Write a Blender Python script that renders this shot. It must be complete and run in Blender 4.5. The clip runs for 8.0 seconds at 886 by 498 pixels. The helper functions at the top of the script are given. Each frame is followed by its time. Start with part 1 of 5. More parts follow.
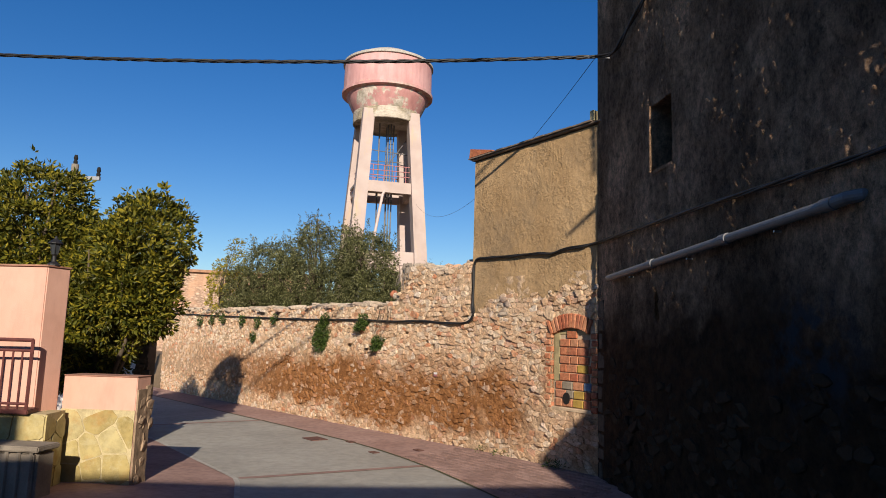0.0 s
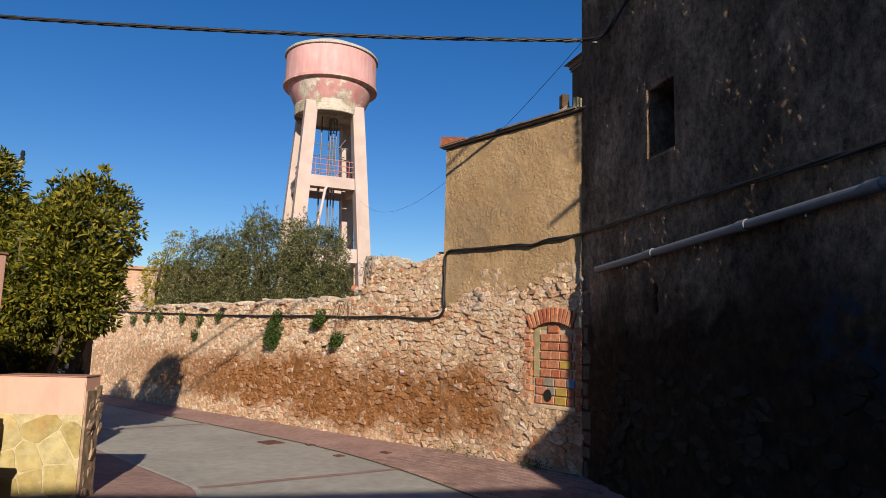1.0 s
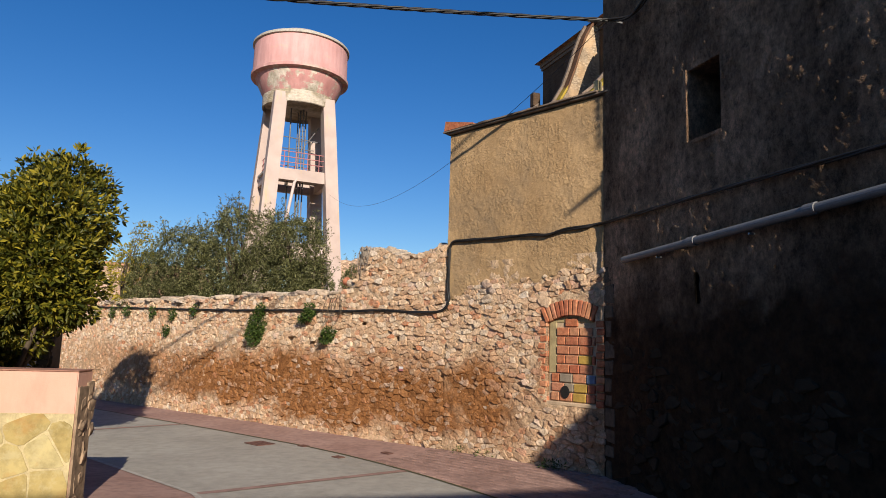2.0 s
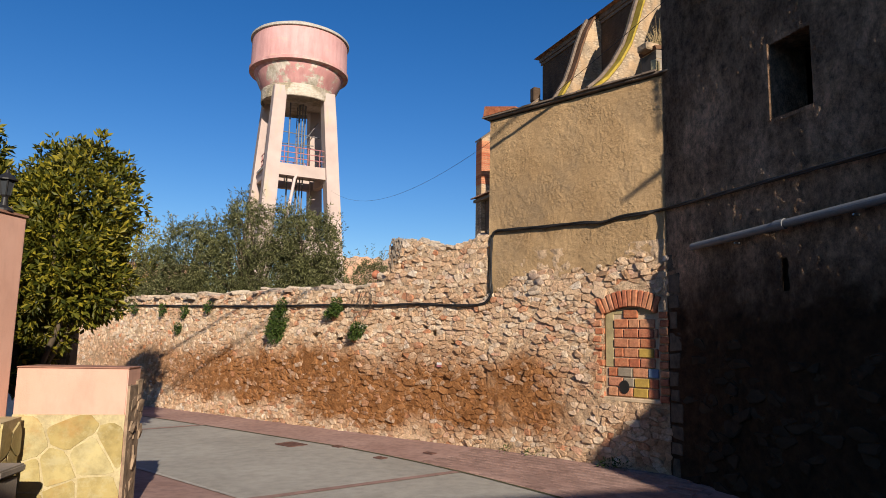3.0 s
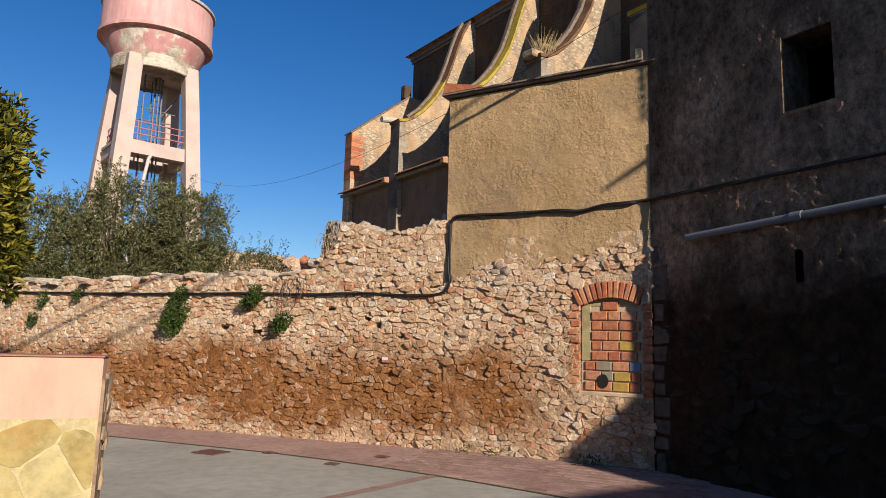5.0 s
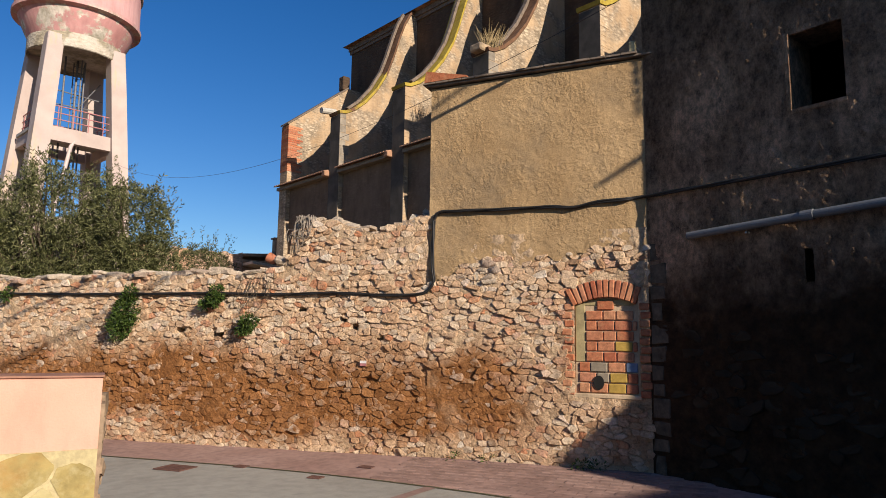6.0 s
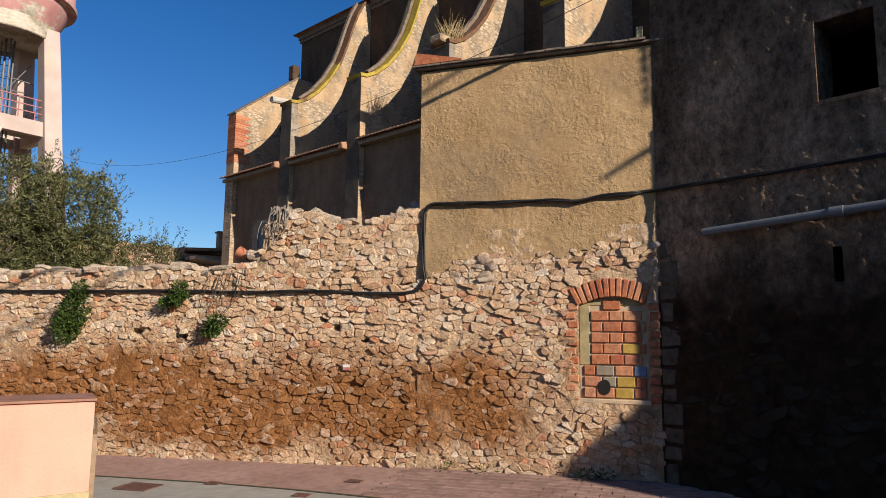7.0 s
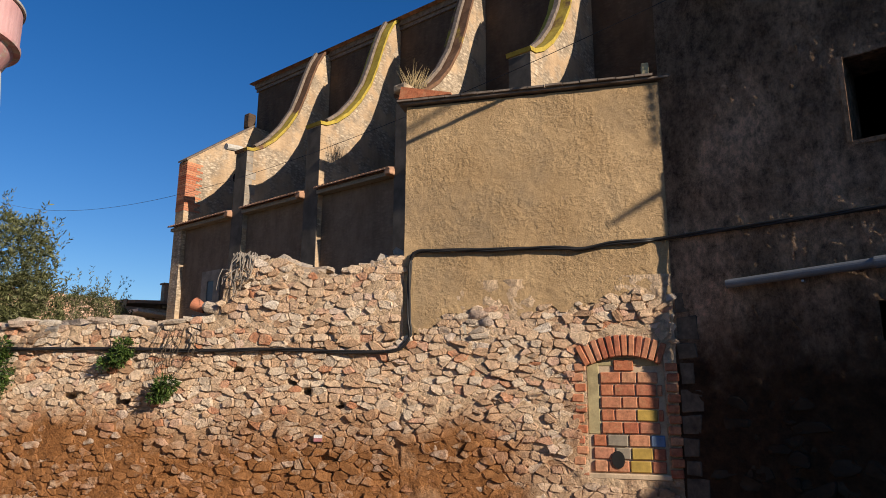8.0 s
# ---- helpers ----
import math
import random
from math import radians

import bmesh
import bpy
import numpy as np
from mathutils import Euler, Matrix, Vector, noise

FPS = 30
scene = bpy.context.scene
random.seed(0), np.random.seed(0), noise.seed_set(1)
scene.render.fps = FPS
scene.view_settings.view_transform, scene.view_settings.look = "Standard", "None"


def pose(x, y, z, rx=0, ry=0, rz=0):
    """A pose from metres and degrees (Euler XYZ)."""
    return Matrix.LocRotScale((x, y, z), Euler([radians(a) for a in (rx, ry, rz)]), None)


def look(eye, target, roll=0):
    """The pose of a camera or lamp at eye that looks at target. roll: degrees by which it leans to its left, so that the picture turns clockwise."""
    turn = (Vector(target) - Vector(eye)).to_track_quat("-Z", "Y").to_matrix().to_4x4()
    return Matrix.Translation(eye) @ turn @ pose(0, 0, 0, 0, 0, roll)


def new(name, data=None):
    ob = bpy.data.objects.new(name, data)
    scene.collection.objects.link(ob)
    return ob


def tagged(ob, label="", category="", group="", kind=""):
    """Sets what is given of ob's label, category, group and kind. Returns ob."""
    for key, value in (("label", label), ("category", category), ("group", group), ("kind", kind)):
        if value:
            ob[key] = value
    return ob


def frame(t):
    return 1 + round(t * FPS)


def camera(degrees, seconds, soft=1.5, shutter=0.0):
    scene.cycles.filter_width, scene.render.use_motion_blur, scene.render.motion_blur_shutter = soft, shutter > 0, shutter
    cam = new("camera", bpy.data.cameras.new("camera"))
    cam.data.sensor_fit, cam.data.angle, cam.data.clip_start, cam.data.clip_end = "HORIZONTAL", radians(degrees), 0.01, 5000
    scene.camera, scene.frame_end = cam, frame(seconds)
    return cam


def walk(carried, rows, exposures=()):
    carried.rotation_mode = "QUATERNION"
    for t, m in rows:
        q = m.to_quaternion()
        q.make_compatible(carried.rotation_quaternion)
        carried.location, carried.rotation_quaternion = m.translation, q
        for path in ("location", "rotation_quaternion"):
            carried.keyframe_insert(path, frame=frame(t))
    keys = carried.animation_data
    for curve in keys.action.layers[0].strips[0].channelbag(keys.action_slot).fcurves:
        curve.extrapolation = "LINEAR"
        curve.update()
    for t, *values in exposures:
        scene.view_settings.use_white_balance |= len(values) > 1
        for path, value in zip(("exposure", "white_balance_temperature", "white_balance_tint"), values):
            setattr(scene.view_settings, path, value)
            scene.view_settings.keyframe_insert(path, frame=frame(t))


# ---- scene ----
cam = camera(66.9, 8.0, soft=0.9)
PATH = [
    (0, (0.073, 0.135, 1.961), (0.068, 2.118, 2.22), 1.7),
    (0.5, (-0.236, 0.443, 1.946), (-0.128, 2.424, 2.206), 1.3),
    (1, (-0.564, 0.745, 1.87), (-0.368, 2.718, 2.135), 1.5),
    (2.5, (-1.649, 1.74, 1.725), (-1.3, 3.691, 1.992), 1.5),
    (3, (-2.027, 2.051, 1.675), (-1.667, 4.0, 1.94), 1.2),
    (3.5, (-2.4, 2.35, 1.58), (-1.953, 4.28, 1.852), 1.5),
    (4, (-2.786, 2.673, 1.508), (-2.234, 4.575, 1.781), 1.3),
    (4.5, (-3.143, 3.034, 1.493), (-2.425, 4.88, 1.769), 1.4),
    (5.8, (-3.925, 3.988, 1.565), (-2.968, 5.720, 1.841), 1.1),
    (6, (-3.99, 4.158, 1.588), (-2.978, 5.861, 1.858), 0.8),
    (6.5, (-4.145, 4.584, 1.61), (-3.068, 6.248, 1.877), 0.8),
    (7, (-4.202, 5.056, 1.658), (-3.044, 6.666, 1.918), 0.6),
    (7.5, (-4.113, 5.555, 1.716), (-2.908, 7.116, 2.052), 0.3),
    (8, (-3.998, 6.065, 1.76), (-2.743, 7.564, 2.179), 0.3),
]
walk(cam, [(t, look(eye, target, roll)) for t, eye, target, roll in PATH], ((0.0, 0.49), (3.5, 0.58), (8.0, 0.57)))

# ---- light ----
SUN_AZ = Vector((0.138, -0.990, 0)).normalized()
SUN_EL = radians(22.6)
world = bpy.data.worlds.new("sky")
scene.world = world
world.use_nodes = True
wn, wl = world.node_tree.nodes, world.node_tree.links
sky = wn.new("ShaderNodeTexSky")
sky.sky_type, sky.sun_disc = "NISHITA", False
sky.sun_elevation, sky.sun_rotation = SUN_EL, math.atan2(SUN_AZ.x, SUN_AZ.y)
sky.altitude, sky.air_density, sky.dust_density, sky.ozone_density = 300, 1.0, 0.3, 3.0
rich = wn.new("ShaderNodeHueSaturation")
rich.inputs["Hue"].default_value, rich.inputs["Saturation"].default_value, rich.inputs["Value"].default_value = 0.511, 1.34, 1.28
wl.new(sky.outputs[0], rich.inputs["Color"])
wl.new(rich.outputs[0], wn["Background"].inputs[0])
wn["Background"].inputs[1].default_value = 0.058
sun = new("sun", bpy.data.lights.new("sun", "SUN"))
sun.data.energy, sun.data.angle, sun.data.color = 5.0, radians(0.55), (1.0, 0.885, 0.745)
toward_sun = SUN_AZ * math.cos(SUN_EL) + Vector((0, 0, math.sin(SUN_EL)))
sun.matrix_world = look(toward_sun * 60, (0, 0, 0))

# ---- materials ----


class Nodes:
    """A small builder for one node material."""

    def __init__(self, name, rough=0.85, metal=0.0, spec=0.3):
        self.m = bpy.data.materials.new(name)
        self.m.use_nodes = True
        self.t = self.m.node_tree
        self.b = self.t.nodes["Principled BSDF"]
        self.b.inputs["Roughness"].default_value = rough
        self.b.inputs["Metallic"].default_value = metal
        self.b.inputs["Specular IOR Level"].default_value = spec
        self.co = self.t.nodes.new("ShaderNodeNewGeometry").outputs["Position"]

    def link(self, a, b):
        self.t.links.new(a, b)

    def noise(self, scale, detail=4.0, rough=0.6, stretch=None, seed=0.0):
        n = self.t.nodes.new("ShaderNodeTexNoise")
        n.inputs["Scale"].default_value, n.inputs["Detail"].default_value, n.inputs["Roughness"].default_value = scale, detail, rough
        m = self.t.nodes.new("ShaderNodeMapping")
        m.inputs["Location"].default_value = (seed, seed * 1.7, seed * 0.6)
        if stretch:
            m.inputs["Scale"].default_value = stretch
        self.link(self.co, m.inputs[0])
        self.link(m.outputs[0], n.inputs[0])
        return n.outputs["Fac"]

    def ramp(self, fac, *stops):
        r = self.t.nodes.new("ShaderNodeValToRGB")
        while len(r.color_ramp.elements) < len(stops):
            r.color_ramp.elements.new(0.5)
        for e, (p, c) in zip(r.color_ramp.elements, stops):
            e.position = p
            e.color = (*c, 1) if isinstance(c, tuple) else (c, c, c, 1)
        self.link(fac, r.inputs[0])
        return r.outputs[0]

    def mix(self, fac, a, b, blend="MIX"):
        x = self.t.nodes.new("ShaderNodeMix")
        x.data_type, x.blend_type = "RGBA", blend
        for k, v in ((0, fac), (6, a), (7, b)):
            if isinstance(v, (int, float)):
                x.inputs[k].default_value = v
            elif isinstance(v, tuple):
                x.inputs[k].default_value = (*v, 1)
            else:
                self.link(v, x.inputs[k])
        return x.outputs[2]

    def math(self, op, a, b=0.0, c=0.0):
        x = self.t.nodes.new("ShaderNodeMath")
        x.operation = op
        for k, v in enumerate((a, b, c)):
            if isinstance(v, (int, float)):
                x.inputs[k].default_value = v
            else:
                self.link(v, x.inputs[k])
        return x.outputs[0]

    def random(self):
        g = self.t.nodes.new("ShaderNodeNewGeometry").outputs["Random Per Island"]
        o = self.t.nodes.new("ShaderNodeObjectInfo").outputs["Random"]
        return self.math("FRACT", self.math("ADD", g, o))

    def height(self):
        s = self.t.nodes.new("ShaderNodeSeparateXYZ")
        self.link(self.co, s.inputs[0])
        return s.outputs

    def bump(self, h, strength=0.5, dist=0.02):
        n = self.t.nodes.new("ShaderNodeBump")
        n.inputs["Strength"].default_value, n.inputs["Distance"].default_value = strength, dist
        self.link(h, n.inputs["Height"])
        self.link(n.outputs[0], self.b.inputs["Normal"])

    def done(self, colour):
        if isinstance(colour, tuple):
            self.b.inputs["Base Color"].default_value = (*colour, 1)
        else:
            self.link(colour, self.b.inputs["Base Color"])
        return self.m


def plain(name, colour, rough=0.7, metal=0.0, vary=0.25, scale=9.0, bump=0.2, grain=60.0):
    k = Nodes(name, rough, metal)
    dark = tuple(c * (1 - vary) for c in colour)
    light = tuple(min(1, c * (1 + vary)) for c in colour)
    base = k.ramp(k.noise(scale, 5), (0.3, dark), (0.7, light))
    fine = k.ramp(k.noise(grain, 3), (0.3, 0.82), (0.7, 1.0))
    k.bump(k.noise(grain, 4), bump, 0.01)
    return k.done(k.mix(1.0, base, fine, "MULTIPLY"))


def mud_mask(k):
    """Where brown earth mortar smears over the rubble: a blotched band low on the long wall."""
    xyz = k.height()
    z = k.math("ADD", xyz[2], k.math("MULTIPLY_ADD", k.noise(0.8, 6, 0.62, seed=3.0), 1.4, -0.7))
    band = k.ramp(k.math("MULTIPLY", z, 0.62), (0.07, 0.15), (0.22, 1.0), (0.70, 1.0), (0.98, 0.0))
    side = k.math("MULTIPLY_ADD", xyz[0], -0.28, 0.60)
    side = k.ramp(k.math("ADD", side, k.math("MULTIPLY_ADD", k.noise(1.1, 5, seed=9.0), 1.5, -0.75)), (-0.0, 0.0), (0.34, 1.0))
    fade = k.ramp(k.math("MULTIPLY_ADD", xyz[0], 0.12, 1.25), (0.15, 0.25), (0.75, 1.0))
    return k.math("MULTIPLY", k.math("MULTIPLY", band, side), fade)


def rubble_material(name, earth=1.0, grey=0.0):
    k = Nodes(name, 0.92, spec=0.2)
    r = k.random()
    stone = k.ramp(r, (0.0, (0.55, 0.32, 0.18)), (0.22, (0.86, 0.62, 0.41)), (0.42, (0.70, 0.44, 0.265)), (0.62, (0.92, 0.72, 0.52)), (0.80, (0.76, 0.60, 0.44)), (0.90, (0.66, 0.28, 0.14)), (1.0, (0.93, 0.81, 0.66)))
    stone = k.mix(grey, stone, (0.50, 0.44, 0.365))
    dust = k.ramp(k.noise(7, 6, 0.7, seed=12.0), (0.46, 0.0), (0.70, 0.55))
    stone = k.mix(dust, stone, (0.74, 0.53, 0.34) if not grey else (0.40, 0.34, 0.27))
    stain = k.ramp(k.noise(13, 7, 0.75), (0.3, 0.66), (0.6, 1.12))
    stone = k.mix(1.0, stone, stain, "MULTIPLY")
    bare = k.ramp(k.math("ADD", k.math("MULTIPLY", r, 0.42), k.noise(6.5, 6, 0.7, seed=5.0)), (0.76, 1.0), (1.2, 0.36))
    mask = k.math("MULTIPLY", mud_mask(k), bare)
    brown = k.ramp(k.noise(5, 5, seed=2.0), (0.3, (0.25, 0.104, 0.034)), (0.7, (0.47, 0.218, 0.083)))
    k.bump(k.math("ADD", k.noise(60, 6, 0.7), k.math("MULTIPLY", k.noise(19, 7, 0.8), 2.6)), 1.0, 0.024)
    return k.done(k.mix(k.math("MULTIPLY", mask, earth), stone, brown))


def mortar_material(name):
    k = Nodes(name, 0.95, spec=0.15)
    pale = k.ramp(k.noise(3, 6), (0.3, (0.58, 0.40, 0.245)), (0.7, (0.76, 0.55, 0.36)))
    brown = k.ramp(k.noise(3, 6, 0.65, seed=2.0), (0.3, (0.23, 0.093, 0.030)), (0.7, (0.43, 0.195, 0.072)))
    fine = k.ramp(k.noise(24, 7, 0.75), (0.28, 0.50), (0.66, 1.12))
    k.bump(k.math("ADD", k.noise(46, 6, 0.7), k.math("MULTIPLY", k.noise(13, 6, 0.7), 2.2)), 1.0, 0.03)
    return k.done(k.mix(1.0, k.mix(mud_mask(k), pale, brown), fine, "MULTIPLY"))


def stucco_material():
    k = Nodes("ochre_stucco", 0.95, spec=0.12)
    base = k.ramp(k.noise(1.6, 6), (0.3, (0.385, 0.25, 0.125)), (0.7, (0.50, 0.338, 0.178)))
    grey = k.ramp(k.noise(1.0, 6, 0.65, seed=14.0), (0.49, 0.0), (0.68, 0.6))
    base = k.mix(grey, base, (0.20, 0.155, 0.105))
    pink = k.ramp(k.noise(4.5, 7, 0.75, seed=22.0), (0.62, 0.0), (0.72, 0.35))
    base = k.mix(pink, base, (0.56, 0.36, 0.25))
    streak = k.ramp(k.noise(3.0, 4, stretch=(1, 1, 0.14), seed=4.0), (0.3, 0.9), (0.65, 1.03))
    rub = k.ramp(k.noise(34, 7, 0.75), (0.3, 0.74), (0.62, 1.06))
    base = k.mix(1.0, k.mix(1.0, base, streak, "MULTIPLY"), rub, "MULTIPLY")
    # trowel ridges: flat plaster broken by thin curled lips
    lips = k.ramp(k.noise(21, 6, 0.62, stretch=(1, 1, 1.2), seed=3.0), (0.40, 0.0), (0.47, 0.55), (0.55, 0.62), (0.60, 1.0))
    patch = k.ramp(k.noise(2.6, 5, 0.6, seed=19.0), (0.44, 0.06), (0.66, 1.0))
    k.bump(k.math("ADD", k.math("MULTIPLY", k.math("MULTIPLY", lips, patch), 1.2), k.math("MULTIPLY", k.noise(70, 6, 0.7), 0.5)), 0.85, 0.016)
    return k.done(base)


def dark_stucco_material():
    k = Nodes("weathered_shade_toned_render", 0.95, spec=0.15)
    base = k.ramp(k.noise(1.3, 6, 0.65), (0.3, (0.37, 0.25, 0.165)), (0.5, (0.57, 0.41, 0.285)), (0.72, (0.72, 0.54, 0.39)))
    # pale flecks paint in the light caught by raised grain
    pale = k.math("MULTIPLY", k.ramp(k.noise(26, 10, 0.85, stretch=(1, 1, 0.55), seed=7.0), (0.50, 0.0), (0.66, 0.5)), k.ramp(k.noise(1.2, 4, seed=27.0), (0.40, 0.15), (0.62, 1.0)))
    base = k.mix(pale, base, (0.82, 0.70, 0.56))
    soot = k.ramp(k.noise(0.9, 5, 0.6, stretch=(1, 1, 0.45), seed=11.0), (0.40, 0.38), (0.62, 1.0))
    base = k.mix(1.0, base, soot, "MULTIPLY")
    # light-dark grain in the colour, for relief that sky light leaves flat
    base = k.mix(1.0, base, k.ramp(k.noise(10, 12, 0.85, stretch=(1, 1, 0.7), seed=13.0), (0.38, 0.36), (0.60, 1.85)), "MULTIPLY")
    # wall foot: ragged bare dark earth mortar, with the shade down there painted into it
    foot_fade = k.ramp(k.math("MULTIPLY", k.math("ADD", k.height()[2], k.math("MULTIPLY_ADD", k.noise(0.8, 7, 0.65, seed=31.0), 2.4, -1.2)), 0.3), (0.56, 0.0), (0.80, 1.0))
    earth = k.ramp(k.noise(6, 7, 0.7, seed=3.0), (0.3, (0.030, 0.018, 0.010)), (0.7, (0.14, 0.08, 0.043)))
    base = k.mix(foot_fade, earth, base)
    far = k.t.nodes.new("ShaderNodeVectorMath")
    far.operation = "DISTANCE"
    far.inputs[1].default_value = (2.95, 5.4, 1.9)
    k.link(k.co, far.inputs[0])
    blue = k.math("MULTIPLY", k.ramp(far.outputs["Value"], (0.25, 1.0), (0.7, 0.0)), k.ramp(k.noise(4, 5, seed=6.0), (0.45, 0.0), (0.6, 0.8)))
    base = k.mix(blue, base, (0.08, 0.12, 0.17))
    k.bump(k.math("ADD", k.math("MULTIPLY", k.noise(11, 9, 0.8), 2.4), k.noise(40, 6, 0.75)), 1.0, 0.08)
    base = k.mix(1.0, base, (1.0, 0.88, 0.78), "MULTIPLY")
    return k.done(base)


def pink_material(name, a, b):
    k = Nodes(name, 0.8, spec=0.25)
    base = k.ramp(k.noise(1.4, 5), (0.3, a), (0.7, b))
    dirt = k.ramp(k.noise(5, 6, 0.65, stretch=(1, 1, 0.3), seed=3.0), (0.3, 0.86), (0.55, 1.0))
    k.bump(k.math("ADD", k.noise(90, 3), k.math("MULTIPLY", k.noise(12, 4), 0.6)), 0.25, 0.008)
    return k.done(k.mix(1.0, base, dirt, "MULTIPLY"))


def tank_material():
    k = Nodes("tank_pink_paint", 0.85, spec=0.2)
    z = k.height()[2]
    base = k.ramp(k.noise(0.7, 5), (0.3, (0.50, 0.265, 0.25)), (0.7, (0.59, 0.35, 0.335)))
    low = k.ramp(k.math("MULTIPLY", k.math("SUBTRACT", z, 14.1), 0.5), (0.85, 1.0), (1.05, 0.0))
    base = k.mix(low, base, k.ramp(k.noise(0.9, 5, seed=6.0), (0.3, (0.44, 0.21, 0.195)), (0.7, (0.54, 0.29, 0.275))))
    peel = k.math("MULTIPLY", low, k.ramp(k.noise(1.3, 6, 0.65, seed=21.0), (0.49, 0.0), (0.56, 1.0)))
    base = k.mix(peel, base, k.ramp(k.noise(3, 5), (0.35, (0.30, 0.27, 0.20)), (0.65, (0.66, 0.58, 0.50))))
    stain = k.ramp(k.noise(1.0, 5, 0.6, stretch=(1, 1, 2.2), seed=40.0), (0.62, 0.0), (0.74, 0.5))
    base = k.mix(stain, base, (0.52, 0.40, 0.24))
    streak = k.ramp(k.noise(2.4, 5, stretch=(1, 1, 0.16), seed=8.0), (0.32, 0.78), (0.6, 1.04))
    k.bump(k.noise(14, 5), 0.3, 0.02)
    return k.done(k.mix(1.0, base, streak, "MULTIPLY"))


def leg_material():
    k = Nodes("pale_pink_concrete", 0.85, spec=0.2)
    base = k.ramp(k.noise(0.8, 5), (0.3, (0.385, 0.30, 0.265)), (0.7, (0.475, 0.39, 0.35)))
    stain = k.ramp(k.noise(1.1, 5, 0.65, stretch=(1.5, 1.5, 0.3), seed=15.0), (0.55, 0.0), (0.68, 0.65))
    base = k.mix(stain, base, (0.50, 0.38, 0.20))
    k.bump(k.noise(20, 5), 0.3, 0.02)
    return k.done(base)


def church_material(name, a, b, c, spots=0.6):
    k = Nodes(name, 0.93, spec=0.15)
    base = k.ramp(k.noise(0.6, 6), (0.3, a), (0.7, b))
    v = k.t.nodes.new("ShaderNodeTexVoronoi")
    v.inputs["Scale"].default_value = 4.6
    mp = k.t.nodes.new("ShaderNodeMapping")
    mp.inputs["Scale"].default_value = (1, 1, 2.1)
    k.link(k.co, mp.inputs[0])
    k.link(mp.outputs[0], v.inputs["Vector"])
    bare = k.math("MULTIPLY", k.ramp(k.noise(0.9, 5, 0.6, seed=5.0), (0.42, 0.0), (0.55, 1.0)), spots)
    cell = k.mix(1.0, k.ramp(v.outputs["Color"], (0.2, 0.66), (0.8, 1.18)), c, "MULTIPLY")
    joint = k.ramp(v.outputs["Distance"], (0.25, 1.0), (0.5, 0.6))
    base = k.mix(bare, base, k.mix(1.0, cell, joint, "MULTIPLY"))
    dirt = k.ramp(k.noise(1.7, 6, 0.65, stretch=(1, 1, 0.35), seed=2.0), (0.3, 0.7), (0.6, 1.05))
    k.bump(k.math("ADD", k.noise(12, 6), v.outputs["Distance"]), 0.5, 0.05)
    return k.done(k.mix(1.0, base, dirt, "MULTIPLY"))


def leaf_material(name, dark, mid, light, through_light=0.25):
    k = Nodes(name, 0.5, spec=0.25)
    col = k.ramp(k.random(), (0.0, dark), (0.55, mid), (1.0, light))
    col = k.mix(1.0, col, k.ramp(k.noise(1.3, 3), (0.3, 0.75), (0.7, 1.15)), "MULTIPLY")
    k.done(col)
    tr = k.t.nodes.new("ShaderNodeBsdfTranslucent")
    k.link(col, tr.inputs[0])
    mx = k.t.nodes.new("ShaderNodeMixShader")
    mx.inputs[0].default_value = through_light
    k.link(k.b.outputs[0], mx.inputs[1])
    k.link(tr.outputs[0], mx.inputs[2])
    k.link(mx.outputs[0], k.t.nodes["Material Output"].inputs[0])
    return k.m


def concrete_road():
    k = Nodes("road_concrete", 0.9, spec=0.25)
    base = k.ramp(k.noise(0.5, 6), (0.3, (0.30, 0.28, 0.24)), (0.7, (0.40, 0.38, 0.33)))
    spots = k.ramp(k.noise(6, 5, seed=4.0), (0.3, 0.82), (0.6, 1.03))
    grit = k.ramp(k.noise(160, 3), (0.3, 0.8), (0.7, 1.1))
    k.bump(k.noise(150, 4), 0.35, 0.006)
    return k.done(k.mix(1.0, k.mix(1.0, base, spots, "MULTIPLY"), grit, "MULTIPLY"))


def red_paving(name, dull=1.0):
    k = Nodes(name, 0.9, spec=0.2)
    r = k.random()
    base = k.ramp(k.noise(0.9, 6), (0.3, (0.27 * dull, 0.165 * dull, 0.135 * dull)), (0.7, (0.37 * dull, 0.245 * dull, 0.205 * dull)))
    base = k.mix(1.0, base, k.ramp(r, (0.0, 0.8), (1.0, 1.1)), "MULTIPLY")
    spots = k.ramp(k.noise(9, 5, seed=4.0), (0.3, 0.75), (0.6, 1.05))
    k.bump(k.noise(90, 4), 0.4, 0.006)
    return k.done(k.mix(1.0, base, spots, "MULTIPLY"))


def brick_material(name):
    k = Nodes(name, 0.9, spec=0.2)
    col = k.ramp(k.random(), (0.0, (0.40, 0.13, 0.06)), (0.3, (0.46, 0.17, 0.085)), (0.5, (0.50, 0.24, 0.13)), (0.72, (0.36, 0.10, 0.05)), (1.0, (0.44, 0.19, 0.11)))
    col = k.mix(1.0, col, k.ramp(k.noise(20, 7, 0.75), (0.32, 0.5), (0.62, 1.15)), "MULTIPLY")
    col = k.mix(k.ramp(k.noise(13, 7, 0.75, seed=4.0), (0.50, 0.0), (0.66, 0.35)), col, (0.48, 0.29, 0.15))
    k.bump(k.noise(60, 5), 0.5, 0.008)
    return k.done(col)


